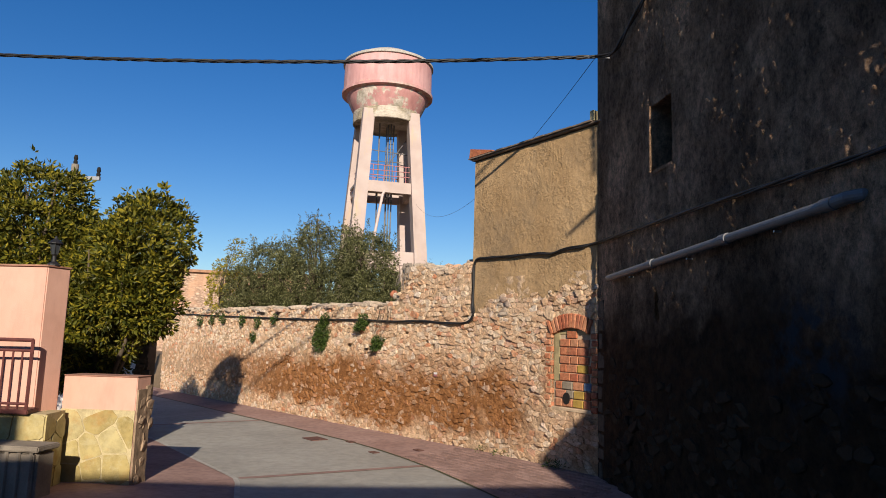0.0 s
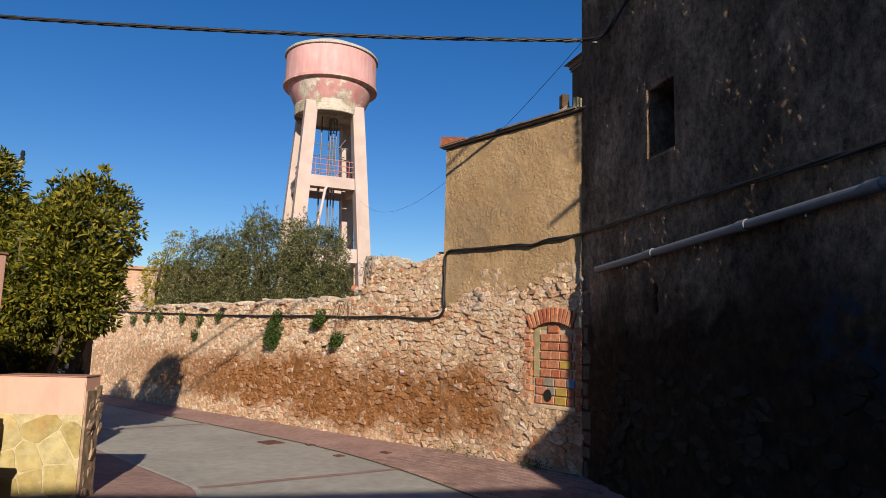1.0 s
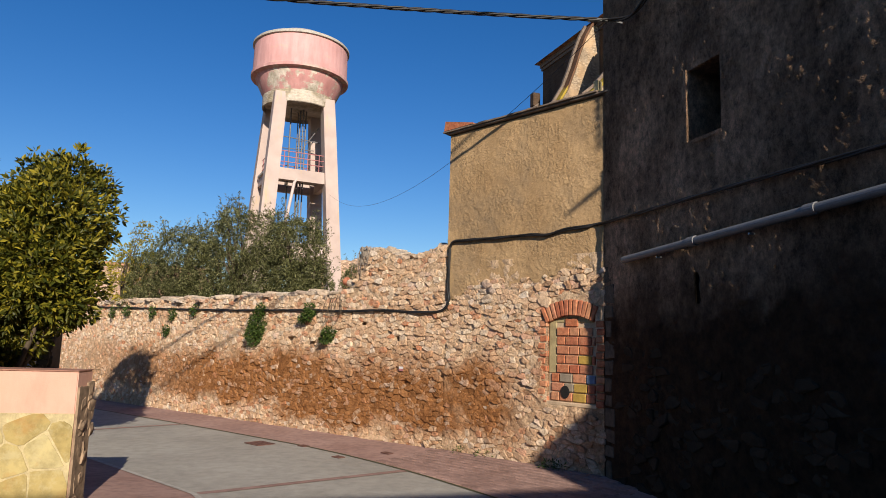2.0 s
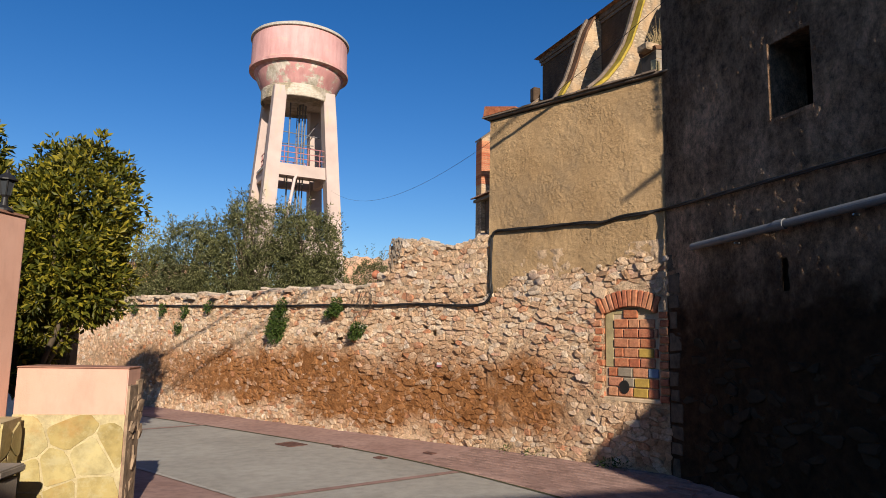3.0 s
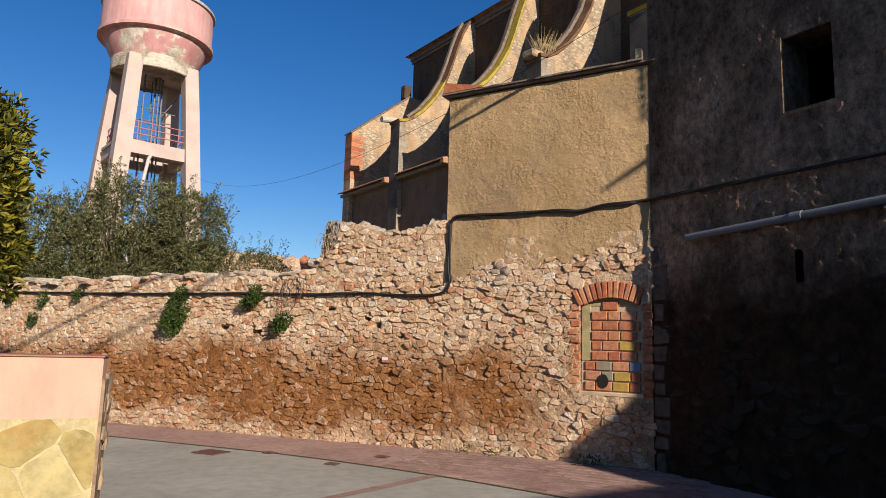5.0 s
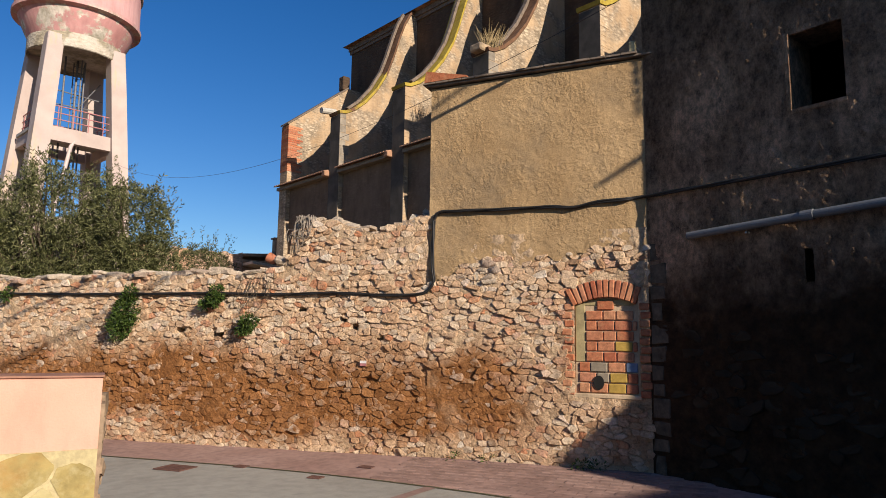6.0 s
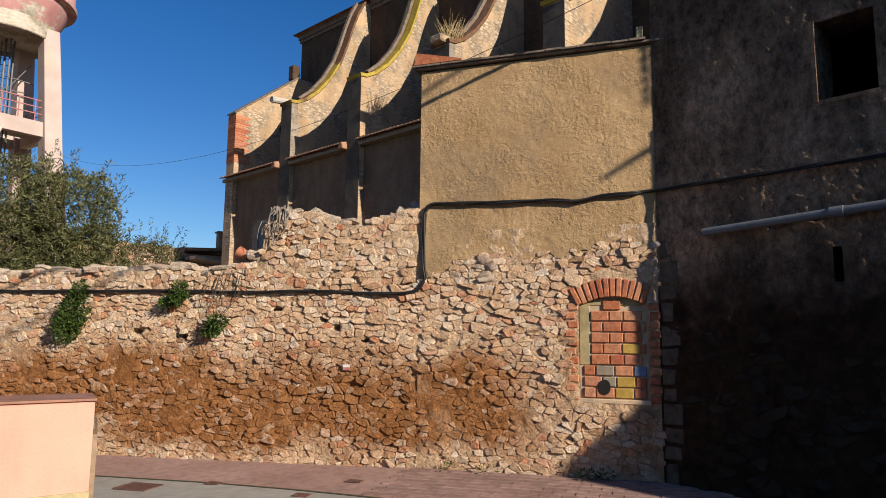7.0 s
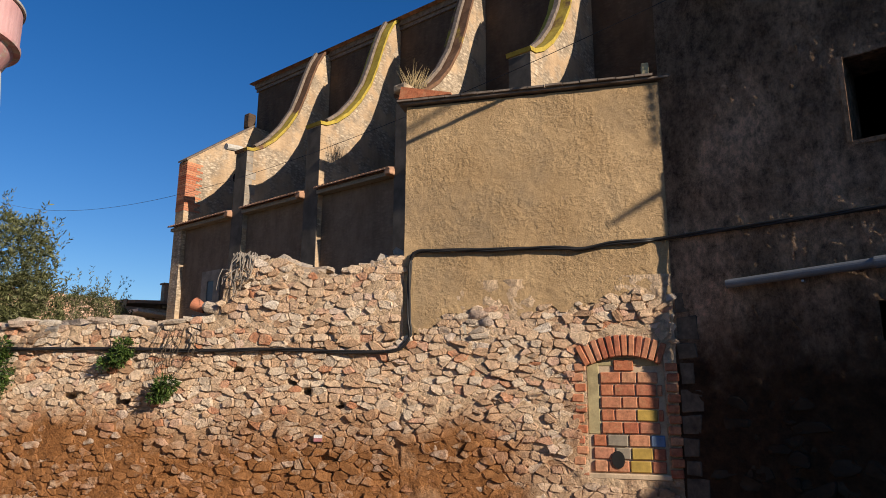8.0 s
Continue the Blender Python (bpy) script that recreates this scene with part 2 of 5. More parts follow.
def clad_material():
    k = Nodes("yellow_flagstone", 0.8, spec=0.3)
    col = k.ramp(k.random(), (0.0, (0.31, 0.235, 0.085)), (0.5, (0.375, 0.30, 0.125)), (1.0, (0.42, 0.35, 0.17)))
    mark = k.ramp(k.noise(6, 7, 0.7, seed=1.0), (0.34, 0.70), (0.6, 1.08))
    pale = k.ramp(k.noise(4, 7, 0.72, seed=15.0), (0.50, 0.0), (0.62, 0.55))
    rust = k.ramp(k.noise(3.4, 6, 0.6, seed=8.0), (0.56, 0.0), (0.70, 0.6))
    col = k.mix(pale, k.mix(1.0, col, mark, "MULTIPLY"), (0.44, 0.38, 0.21))
    col = k.mix(rust, col, (0.34, 0.19, 0.055))
    k.bump(k.noise(20, 5), 0.35, 0.012)
    return k.done(col)


def cap_material(name, reach):
    """Brick coping; reach: how far the yellow lichen has spread."""
    k = Nodes(name, 0.92, spec=0.15)
    brick = k.ramp(k.noise(3, 5), (0.3, (0.10, 0.052, 0.030)), (0.7, (0.19, 0.105, 0.062)))
    lichen = k.ramp(k.noise(0.45, 6, 0.65, seed=17.0), (0.60 - reach, 0.0), (0.68 - reach, 0.9))
    k.bump(k.noise(16, 5), 0.4, 0.03)
    return k.done(k.mix(lichen, brick, k.ramp(k.noise(4, 4), (0.3, (0.28, 0.20, 0.025)), (0.7, (0.44, 0.33, 0.06)))))


M = dict(
    stone=rubble_material("rubble_stone"), mortar=mortar_material("earth_mortar"), coping=rubble_material("coping_stone", 0.0, 0.6),
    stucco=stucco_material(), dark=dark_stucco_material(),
    pink=pink_material("peach_render", (0.54, 0.30, 0.22), (0.61, 0.36, 0.275)), rim=plain("terracotta_coping", (0.33, 0.17, 0.115)),
    tank=tank_material(), leg=leg_material(), cement=plain("grey_cement", (0.42, 0.39, 0.34), 0.9),
    # church and chapel colours carry the shade of their walls
    church=church_material("church_render_in_shade", (0.070, 0.044, 0.028), (0.118, 0.077, 0.049), (0.15, 0.106, 0.074), 0.3),
    chapel=church_material("chapel_render_in_shade", (0.15, 0.102, 0.067), (0.22, 0.155, 0.105), (0.22, 0.165, 0.12), 0.25),
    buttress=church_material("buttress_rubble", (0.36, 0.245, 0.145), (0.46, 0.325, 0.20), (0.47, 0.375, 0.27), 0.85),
    cap=cap_material("brick_coping", 0.04), cap_yellow=cap_material("lichened_brick_coping", 0.26), tile=plain("roof_tile", (0.36, 0.20, 0.12), 0.85, vary=0.4, scale=3), quoin=plain("dressed_stone", (0.25, 0.21, 0.165), 0.9, vary=0.35, scale=2),
    far=church_material("far_rubble", (0.42, 0.25, 0.16), (0.52, 0.33, 0.22), (0.58, 0.41, 0.30), 0.9),
    neck=church_material("peeling_neck_paint", (0.42, 0.36, 0.28), (0.56, 0.50, 0.43), (0.34, 0.28, 0.17), 0.7),
    oldtile=plain("lichened_grey_tile", (0.17, 0.13, 0.10), 0.9, vary=0.4, scale=6),
    # stain: the shade of buttress fronts and gate pillar as a black tone
    stain=plain("shade_black_stone", (0.09, 0.075, 0.06), 0.95, vary=0.4, scale=1.5), moss=plain("mossy_joint", (0.08, 0.075, 0.035), 0.95), vine=plain("dead_vine", (0.26, 0.22, 0.18), 0.9), clay=plain("fired_clay", (0.40, 0.15, 0.08), 0.85),
    road=concrete_road(), red=red_paving("red_paving"), paver=red_paving("red_paver", 0.95), earth=plain("dry_earth", (0.20, 0.14, 0.085), 0.95, scale=0.6, grain=12),
    iron=plain("rusty_iron_paint", (0.11, 0.035, 0.03), 0.55), rust=plain("cast_iron_cover", (0.16, 0.085, 0.07), 0.6, 0.3),
    cable=plain("black_cable", (0.018, 0.017, 0.017), 0.5, bump=0.05), pipe=plain("grey_plastic_pipe", (0.16, 0.165, 0.172), 0.4, vary=0.12, bump=0.05),
    brick=brick_material("old_brick"), clad=clad_material(), joint=plain("pale_joint", (0.46, 0.38, 0.21), 0.9), dust_joint=plain("dusty_joint", (0.50, 0.37, 0.24), 0.95), darkend=plain("shade_toned_rough_rock", (0.27, 0.19, 0.125), 0.95, vary=0.45, scale=7, bump=0.6, grain=35),
    limeplaster=plain("greenish_lime_mortar", (0.36, 0.29, 0.15), 0.95),
    wood=plain("grey_wood", (0.22, 0.19, 0.15), 0.8), bark=plain("bark", (0.10, 0.075, 0.05), 0.95, grain=30, bump=0.6),
    leaf=leaf_material("glossy_leaf", (0.025, 0.034, 0.005), (0.105, 0.105, 0.010), (0.32, 0.26, 0.025)),
    olive=leaf_material("olive_leaf", (0.035, 0.04, 0.012), (0.10, 0.106, 0.038), (0.28, 0.275, 0.13)),
    citrus=leaf_material("yellowing_leaf", (0.12, 0.12, 0.015), (0.26, 0.22, 0.02), (0.42, 0.33, 0.03)),
    ivy=leaf_material("wall_plant_leaf", (0.02, 0.042, 0.008), (0.055, 0.095, 0.018), (0.12, 0.165, 0.035)),
    straw=plain("dry_grass", (0.30, 0.22, 0.11), 0.9), white=plain("white_paint", (0.75, 0.72, 0.68), 0.6, vary=0.08), black=plain("flat_black", (0.012, 0.011, 0.010), 0.9),
    metal=plain("galvanised_steel", (0.36, 0.36, 0.36), 0.45, 0.7, vary=0.15), pink_iron=plain("pink_painted_iron", (0.42, 0.17, 0.17), 0.6),
    riser=plain("dull_painted_steel", (0.17, 0.165, 0.17), 0.6, 0.3), pipe_pink=plain("pale_pink_painted_pipe", (0.55, 0.44, 0.41), 0.6, vary=0.1),
    glass=plain("window_glass", (0.04, 0.045, 0.05), 0.35, vary=0.1, bump=0.0),
)

# ---- building tools ----


def mesh_data(name, verts, faces, material, smooth=False):
    me = bpy.data.meshes.new(name)
    me.from_pydata([tuple(v) for v in verts], [], [tuple(f) for f in faces])
    me.materials.append(material)
    if smooth:
        me.polygons.foreach_set("use_smooth", [True] * len(me.polygons))
    me.update()
    return me


def holder(name, m, label, category, group="", kind=""):
    ob = new(name)
    ob.matrix_world = m
    ob.empty_display_size = 0.1
    return tagged(ob, label, category, group, kind)


def part(name, bm, material, parent, label="", m=None, smooth=False):
    """Link a bmesh as one mesh object under a thing or a part."""
    bmesh.ops.recalc_face_normals(bm, faces=bm.faces)
    me = bpy.data.meshes.new(name)
    bm.to_mesh(me)
    bm.free()
    me.materials.append(material)
    if smooth:
        me.polygons.foreach_set("use_smooth", [True] * len(me.polygons))
    ob = new(name, me)
    ob.parent = parent
    if m is not None:
        ob.matrix_basis = m
    return tagged(ob, label)


def piece(name, me, parent, m, label=""):
    ob = new(name, me)
    ob.parent = parent
    ob.matrix_basis = m
    return tagged(ob, label)


def thing(name, bm, material, m, label, category, group="", kind="", smooth=False):
    bmesh.ops.recalc_face_normals(bm, faces=bm.faces)
    me = bpy.data.meshes.new(name)
    bm.to_mesh(me)
    bm.free()
    me.materials.append(material)
    if smooth:
        me.polygons.foreach_set("use_smooth", [True] * len(me.polygons))
    ob = new(name, me)
    ob.matrix_world = m
    return tagged(ob, label, category, group, kind)


def add_box(bm, x0, x1, y0, y1, z0, z1, bevel=0.0, jitter=0.0, rng=None):
    g = bmesh.ops.create_cube(bm, size=1.0)
    for v in g["verts"]:
        v.co = Vector(((x0 + x1) / 2 + v.co.x * (x1 - x0), (y0 + y1) / 2 + v.co.y * (y1 - y0), (z0 + z1) / 2 + v.co.z * (z1 - z0)))
        if jitter:
            v.co += Vector([rng.uniform(-jitter, jitter) for _ in range(3)])
    if bevel:
        bmesh.ops.bevel(bm, geom=list({e for v in g["verts"] for e in v.link_edges}), offset=bevel, segments=1, affect="EDGES")
    return bm


def box(x0, x1, y0, y1, z0, z1, bevel=0.0):
    return add_box(bmesh.new(), x0, x1, y0, y1, z0, z1, bevel)


def add_tube(bm, pts, radius, sides=8, caps=True):
    """A round bar through pts; radius: one number, or one for each point."""
    pts = [Vector(p) for p in pts]
    radii = radius if isinstance(radius, (list, tuple)) else [radius] * len(pts)
    rings, side = [], None
    for i, p in enumerate(pts):
        d = (pts[min(i + 1, len(pts) - 1)] - pts[max(i - 1, 0)]).normalized()
        if side is None:
            side = d.orthogonal().normalized()
        side = (side - d * side.dot(d)).normalized()
        up = d.cross(side)
        rings.append([bm.verts.new(p + (side * math.cos(a) + up * math.sin(a)) * radii[i]) for a in [2 * math.pi * k / sides for k in range(sides)]])
    for a, b in zip(rings, rings[1:]):
        for k in range(sides):
            bm.faces.new((a[k], a[(k + 1) % sides], b[(k + 1) % sides], b[k]))
    if caps:
        bm.faces.new(rings[0][::-1])
        bm.faces.new(rings[-1])
    return bm


def tube(pts, radius, sides=8):
    return add_tube(bmesh.new(), pts, radius, sides)


def extrude_profile(pts, y0, y1):
    """A solid between y0 and y1 with the outline pts (x, z)."""
    bm = bmesh.new()
    a = [bm.verts.new((x, y0, z)) for x, z in pts]
    b = [bm.verts.new((x, y1, z)) for x, z in pts]
    n = len(pts)
    bm.faces.new(a)
    bm.faces.new(b[::-1])
    for i in range(n):
        bm.faces.new((a[i], b[i], b[(i + 1) % n], a[(i + 1) % n]))
    return bm


def lathe(profile, sides=48):
    bm = bmesh.new()
    rings = []
    for r, z in profile:
        if r < 1e-4:
            rings.append([bm.verts.new((0, 0, z))])
        else:
            rings.append([bm.verts.new((r * math.cos(2 * math.pi * k / sides), r * math.sin(2 * math.pi * k / sides), z)) for k in range(sides)])
    for a, b in zip(rings, rings[1:]):
        for k in range(sides):
            q = [a[k % len(a)], a[(k + 1) % len(a)], b[(k + 1) % len(b)], b[k % len(b)]]
            q = list(dict.fromkeys(q))
            if len(q) > 2:
                bm.faces.new(q)
    return bm


def frame_matrix(origin, direction):
    """Local x along direction, local y to its left, z up."""
    d = Vector((direction[0], direction[1], 0)).normalized()
    m = Matrix(((d.x, -d.y, 0, origin[0]), (d.y, d.x, 0, origin[1]), (0, 0, 1, origin[2] if len(origin) > 2 else 0), (0, 0, 0, 1)))
    return m


def stone_shapes(count, rng, boxy=4.0):
    """Rounded, chipped stones about 1 x 1 x 1, each 26 points and 48 triangles or fewer."""
    shapes = []
    steps = (-1, 0, 1)
    pts = [(x, y, z) for x in steps for y in steps for z in steps if (x, y, z) != (0, 0, 0)]
    index = {p: i for i, p in enumerate(pts)}
    faces = []
    for axis in range(3):
        for sgn in (-1, 1):
            o1, o2 = [a for a in range(3) if a != axis]
            for i in (-1, 0):
                for j in (-1, 0):
                    q = []
                    for di, dj in ((0, 0), (1, 0), (1, 1), (0, 1)):
                        p = [0, 0, 0]
                        p[axis], p[o1], p[o2] = sgn, i + di, j + dj
                        q.append(index[tuple(p)])
                    faces.append(q if (sgn > 0) == (axis != 1) else q[::-1])
    for _ in range(count):
        verts = []
        for p in pts:
            v = Vector(p)
            k = sum(abs(c) ** boxy for c in v) ** (1 / boxy)
            v = v / k * 0.5
            v += Vector((rng.uniform(-0.075, 0.075), rng.uniform(-0.05, 0.05), rng.uniform(-0.08, 0.08)))
            verts.append(v)
        shapes.append((np.array([tuple(v) for v in verts]), faces))
    return shapes


def joined(name, items, shapes, material, parent, label="", kind="stuff", smooth=False):
    """Many stones as one mesh; items: (shape number, 4x4 matrix)."""
    verts, faces, base = [], [], 0
    for k, m in items:
        v, f = shapes[k]
        a = np.array(m)
        verts.append(v @ a[:3, :3].T + a[:3, 3])
        faces.extend([[i + base for i in q] for q in f])
        base += len(v)
    me = mesh_data(name, np.concatenate(verts), faces, material, smooth)
    ob = new(name, me)
    ob.parent = parent
    return tagged(ob, label, kind=kind)


def relief_sheet(x0, x1, z0, z1, step, depth, top=None, holes=(), seed=0.0, y=0.0, bottom=None, rough=1.0):
    """The front of a wall in its own frame: a grid in x and z, pushed in and out by noise, with holes left open."""
    nx, nz = max(2, int((x1 - x0) / step)), max(2, int((z1 - z0) / step))
    xs, zs = np.linspace(x0, x1, nx + 1), np.linspace(0, 1, nz + 1)
    cuts = sorted({c for h in holes for c in h[:2]})
    for c in cuts:
        xs[np.argmin(np.abs(xs - c))] = c
    zl = np.linspace(z0, z1, nz + 1)
    for c in {c for h in holes for c in h[2:]}:
        zl[np.argmin(np.abs(zl - c))] = c
    zs = (zl - z0) / (z1 - z0)
    verts, faces = [], []
    for x in xs:
        lo = bottom(x) if bottom else z0
        hi = top(x) if top else z1
        for f in zs:
            z = lo + f * (hi - lo)
            p = Vector((x * 1.0 + seed, z, seed * 0.37))
            d = noise.fractal(p * 1.1, 1.0, 2.0, 3) * 0.5 + noise.fractal(p * 6.5 * rough, 0.7, 2.1, 4) * 0.55
            verts.append((x, y + d * depth, z))
    w = nz + 1
    for i in range(nx):
        for j in range(nz):
            cx, cz = (xs[i] + xs[i + 1]) / 2, z0 + (zs[j] + zs[j + 1]) / 2 * (z1 - z0)
            if any(h[0] < cx < h[1] and h[2] < cz < h[3] for h in holes):
                continue
            a = i * w + j
            faces.append((a, a + 1, a + w + 1, a + w))
    return verts, faces


def rubble_cells(r, x0, x1, z0, z1, size, stretch=1.85, gap=0.004):
    """Irregular rubble: uneven cells round scattered centres; gives each stone's centre and outline."""
    a, b = size * stretch, size
    nx, nz_ = int((x1 - x0) / a) + 3, int((z1 - z0) / b) + 3
    seeds = {}
    for j in range(-1, nz_):
        for i in range(-1, nx):
            if r.random() < 0.14:
                continue
            x = x0 + (i + 0.5 * (j % 2) + r.uniform(-0.36, 0.36)) * a
            z = z0 + (j + r.uniform(-0.30, 0.30)) * b + 0.05 * noise.noise(Vector((x * 1.5, j * 0.4, 2.2)))
            many = [(x, z)]
            if r.random() < 0.2:
                many.append((x + r.uniform(0.25, 0.5) * a, z + r.uniform(-0.45, 0.45) * b))
            seeds[i, j] = many
    out = []
    for (i, j), many in seeds.items():
        near = [q for di in (-2, -1, 0, 1, 2) for dj in (-2, -1, 0, 1, 2) for q in seeds.get((i + di, j + dj), ())]
        for sx, sz in many:
            if not (x0 < sx < x1 and z0 < sz < z1):
                continue
            poly = [(-1.6 * b, -1.3 * b), (1.6 * b, -1.3 * b), (1.6 * b, 1.3 * b), (-1.6 * b, 1.3 * b)]
            for ox, oz in near:
                dx, dz = (ox - sx) / stretch, oz - sz
                ln = math.hypot(dx, dz)
                if ln < 1e-6:
                    continue
                res, lim = [], ln / 2 - gap / 2
                for p, q in zip(poly, poly[1:] + poly[:1]):
                    va, vb = (p[0] * dx + p[1] * dz) / ln - lim, (q[0] * dx + q[1] * dz) / ln - lim
                    if va <= 0:
                        res.append(p)
                    if va * vb < 0:
                        t = va / (va - vb)
                        res.append((p[0] + (q[0] - p[0]) * t, p[1] + (q[1] - p[1]) * t))
                poly = res
                if len(poly) < 3:
                    break
            if len(poly) < 3:
                continue
            g, lean = r.uniform(0.95, 1.10), r.gauss(0, 0.09)
            ring = []
            for p, q in zip(poly, poly[1:] + poly[:1]):
                for f in (r.uniform(0.08, 0.24), r.uniform(0.74, 0.92)):
                    px, pz = p[0] + (q[0] - p[0]) * f, p[1] + (q[1] - p[1]) * f
                    ring.append((px * stretch, pz))
            ring = [p for k, p in enumerate(ring) if math.hypot(p[0] - ring[k - 1][0], p[1] - ring[k - 1][1]) > size * 0.13]
            if len(ring) < 5:
                continue
            out.append((sx, sz, [(sx + (px - pz * lean) * g + r.uniform(-0.05, 0.05) * size, sz + (pz + px * lean) * g + r.uniform(-0.05, 0.05) * size) for px, pz in ring]))
    return out


def chip(r, cx, cz, poly, stand, back=0.04):
    """One stone about its own centre: a rounded, slightly tilted block with the outline poly."""
    tx, tz = r.gauss(0, 0.08), r.gauss(0, 0.12)
    n, verts = len(poly), []
    for shrink, y in ((1.02, -back), (0.99, -0.011), (r.uniform(0.80, 0.92), 0.0)):
        for x, z in poly:
            dx, dz = (x - cx) * shrink, (z - cz) * shrink
            wob = 0.005 if y else 0.006
            verts.append((dx + r.uniform(-wob, wob), y + (0 if y == -back else dx * tx + dz * tz + r.uniform(-0.007, 0.007)), dz + r.uniform(-wob, wob)))
    faces = [(i + k * n, i + n + k * n, (i + 1) % n + n + k * n, (i + 1) % n + k * n) for k in (0, 1) for i in range(n)]
    faces.append(tuple(range(3 * n - 1, 2 * n - 1, -1)))
    return np.array(verts), faces, Matrix.Translation((cx, stand, cz))


def stone_field(r, cells, keep):
    return [chip(r, cx, cz, poly, stand) for cx, cz, poly in cells for stand in [keep(cx, cz)] if stand is not None]


def set_stones(stones, chosen, material, parent, label):
    """The chosen stones as pieces of their own, the others joined."""
    verts, faces, base = [], [], 0
    for i, (v, f, m) in enumerate(stones):
        if i in chosen:
            piece("stone", mesh_data("stone", v, f, material), parent, m)
        else:
            verts.append(v + np.array(m.translation))
            faces.extend([[q + base for q in g] for g in f])
            base += len(v)
    if verts:
        ob = new("rubble", mesh_data("rubble", np.concatenate(verts), faces, material))
        ob.parent = parent
        tagged(ob, label, kind="stuff")

# ---- plan ----
CORNER = Vector((2.255, 9.955, 0))
BEND = Vector((0.605, 12.265, 0))
D1 = (BEND - CORNER).normalized()
D2 = Vector((-0.6187, 0.7856, 0)).normalized()
N2 = Vector((-D2.y, D2.x, 0))
EDGE = CORNER - D1 * 0.11
DARK = Vector((-0.1415, 0.9899, 0)).normalized()
DARK_LEN = 9.3
F1 = frame_matrix(CORNER, D1)
F2 = frame_matrix(BEND, D2)
F3 = frame_matrix(EDGE - DARK * DARK_LEN + Vector((-DARK.y, DARK.x, 0)) * 0.008, DARK)
YELLOW = (BEND - CORNER).length
WALL_END = 18.6


def interp(x, pts):
    return float(np.interp(x, [p[0] for p in pts], [p[1] for p in pts]))


def uv(x, y):
    p = Vector((x, y, 0)) - BEND
    return p.dot(N2), p.dot(D2)


def from_uv(u, v):
    p = BEND + N2 * u + D2 * v
    return p.x, p.y


def ground_z(x, y):
    u, v = uv(x, y)
    z = 0.02 - 0.0215 * max(-9.0, min(v, 45.0))
    z += interp(u, ((0, 0), (1.0, -0.065), (4.15, -0.07), (5.8, 0.06), (9, 0.08)))
    back = max(0.0, min(1.0, (-0.3 - u) / 0.3)) * max(0.0, min(1.0, (v + 0.6) / 0.6))
    return z + back * 1.3


def uv_sheet(name, us, vs, lift, material, label, category):
    """A sheet over the ground between two borders us = (left(v), right(v))."""
    verts, faces, n = [], [], 8
    for v in vs:
        a, b = us[0](v), us[1](v)
        for i in range(n + 1):
            x, y = from_uv(a + (b - a) * i / n, v)
            verts.append((x, y, ground_z(x, y) + lift))
    for j in range(len(vs) - 1):
        for i in range(n):
            k = j * (n + 1) + i
            faces.append((k, k + 1, k + n + 2, k + n + 1))
    ob = new(name, mesh_data(name, verts, faces, material, True))
    return tagged(ob, label, category, kind="structure")


def spread(lo, hi, step, far, grow=1.35):
    a = list(np.arange(lo, hi + 1e-6, step))
    d, x = step, hi
    while x < far:
        d *= grow
        x += d
        a.append(x)
    d, x = step, lo
    while x > -far:
        d *= grow
        x -= d
        a.insert(0, x)
    return a


gx, gy = spread(-16, 9, 0.3, 2500), spread(-9, 32, 0.3, 2500)
gv = [(x, y, ground_z(x, y) - 0.02) for x in gx for y in gy]
gw = len(gy)
gf = [(i * gw + j, (i + 1) * gw + j, (i + 1) * gw + j + 1, i * gw + j + 1) for i in range(len(gx) - 1) for j in range(gw - 1)]
tagged(new("ground", mesh_data("ground", gv, gf, M["earth"], True)), "bare dry earth ground reaching the horizon", "ground", kind="structure")

ROAD_R = ((-22, 11.5), (-12, 6.2), (-6, 3.0), (-3.5, 2.24), (-2.2, 1.87), (-1.1, 1.58), (0, 1.36), (1.1, 1.2), (2.2, 1.1), (5.4, 1.04), (30, 1.05))
ROAD_L = ((-22, 15.5), (-12, 9.5), (-6, 6.6), (-0.2, 4.26), (4, 4.08), (30, 4.1))
rr = lambda v: interp(v, ROAD_R)
rl = lambda v: interp(v, ROAD_L)
vs = list(np.arange(-16, 24.01, 0.4))
uv_sheet("road", (rl, rr), vs, 0.012, M["road"], "pale grey concrete village road, swept and dusty", "road")
uv_sheet("pavement_1", (rr, lambda v: -0.02 if v > -2.8 else -0.02 + (-2.8 - v) * 0.545), vs, 0.010, M["red"], "worn red concrete pavement along the stone wall", "pavement")
uv_sheet("pavement_2", (lambda v: interp(v, ((-16, 19.0), (-4, 15.0), (3, 8.5), (30, 8.5))), rl), vs, 0.010, M["red"], "worn red concrete pavement in front of the pink house", "pavement")


def road_strip(name, a, b, width, label):
    """A narrow red brick band let into the road, from a to b in wall coordinates."""
    verts, faces = [], []
    d = Vector((b[0] - a[0], b[1] - a[1])).normalized()
    w = Vector((-d.y, d.x)) * width / 2
    for i in range(13):
        c = Vector(a) + (Vector(b) - Vector(a)) * i / 12
        for s in (-1, 1):
            x, y = from_uv(*(c + w * s))
            verts.append((x, y, ground_z(x, y) + 0.018))
    faces = [(2 * i, 2 * i + 2, 2 * i + 3, 2 * i + 1) for i in range(12)]
    return tagged(new(name, mesh_data(name, verts, faces, M["red"])), label, "road band", kind="structure")


road_strip("road_band_1", (4.2, -0.1), (1.45, -0.7), 0.14, "red brick band across the concrete road")
road_strip("road_band_2", (4.1, 6.9), (0.95, 6.5), 0.14, "red brick band across the concrete road")

# ---- stones of the walls ----
rng = random.Random(5)
SHAPES = stone_shapes(12, rng, 8.0)
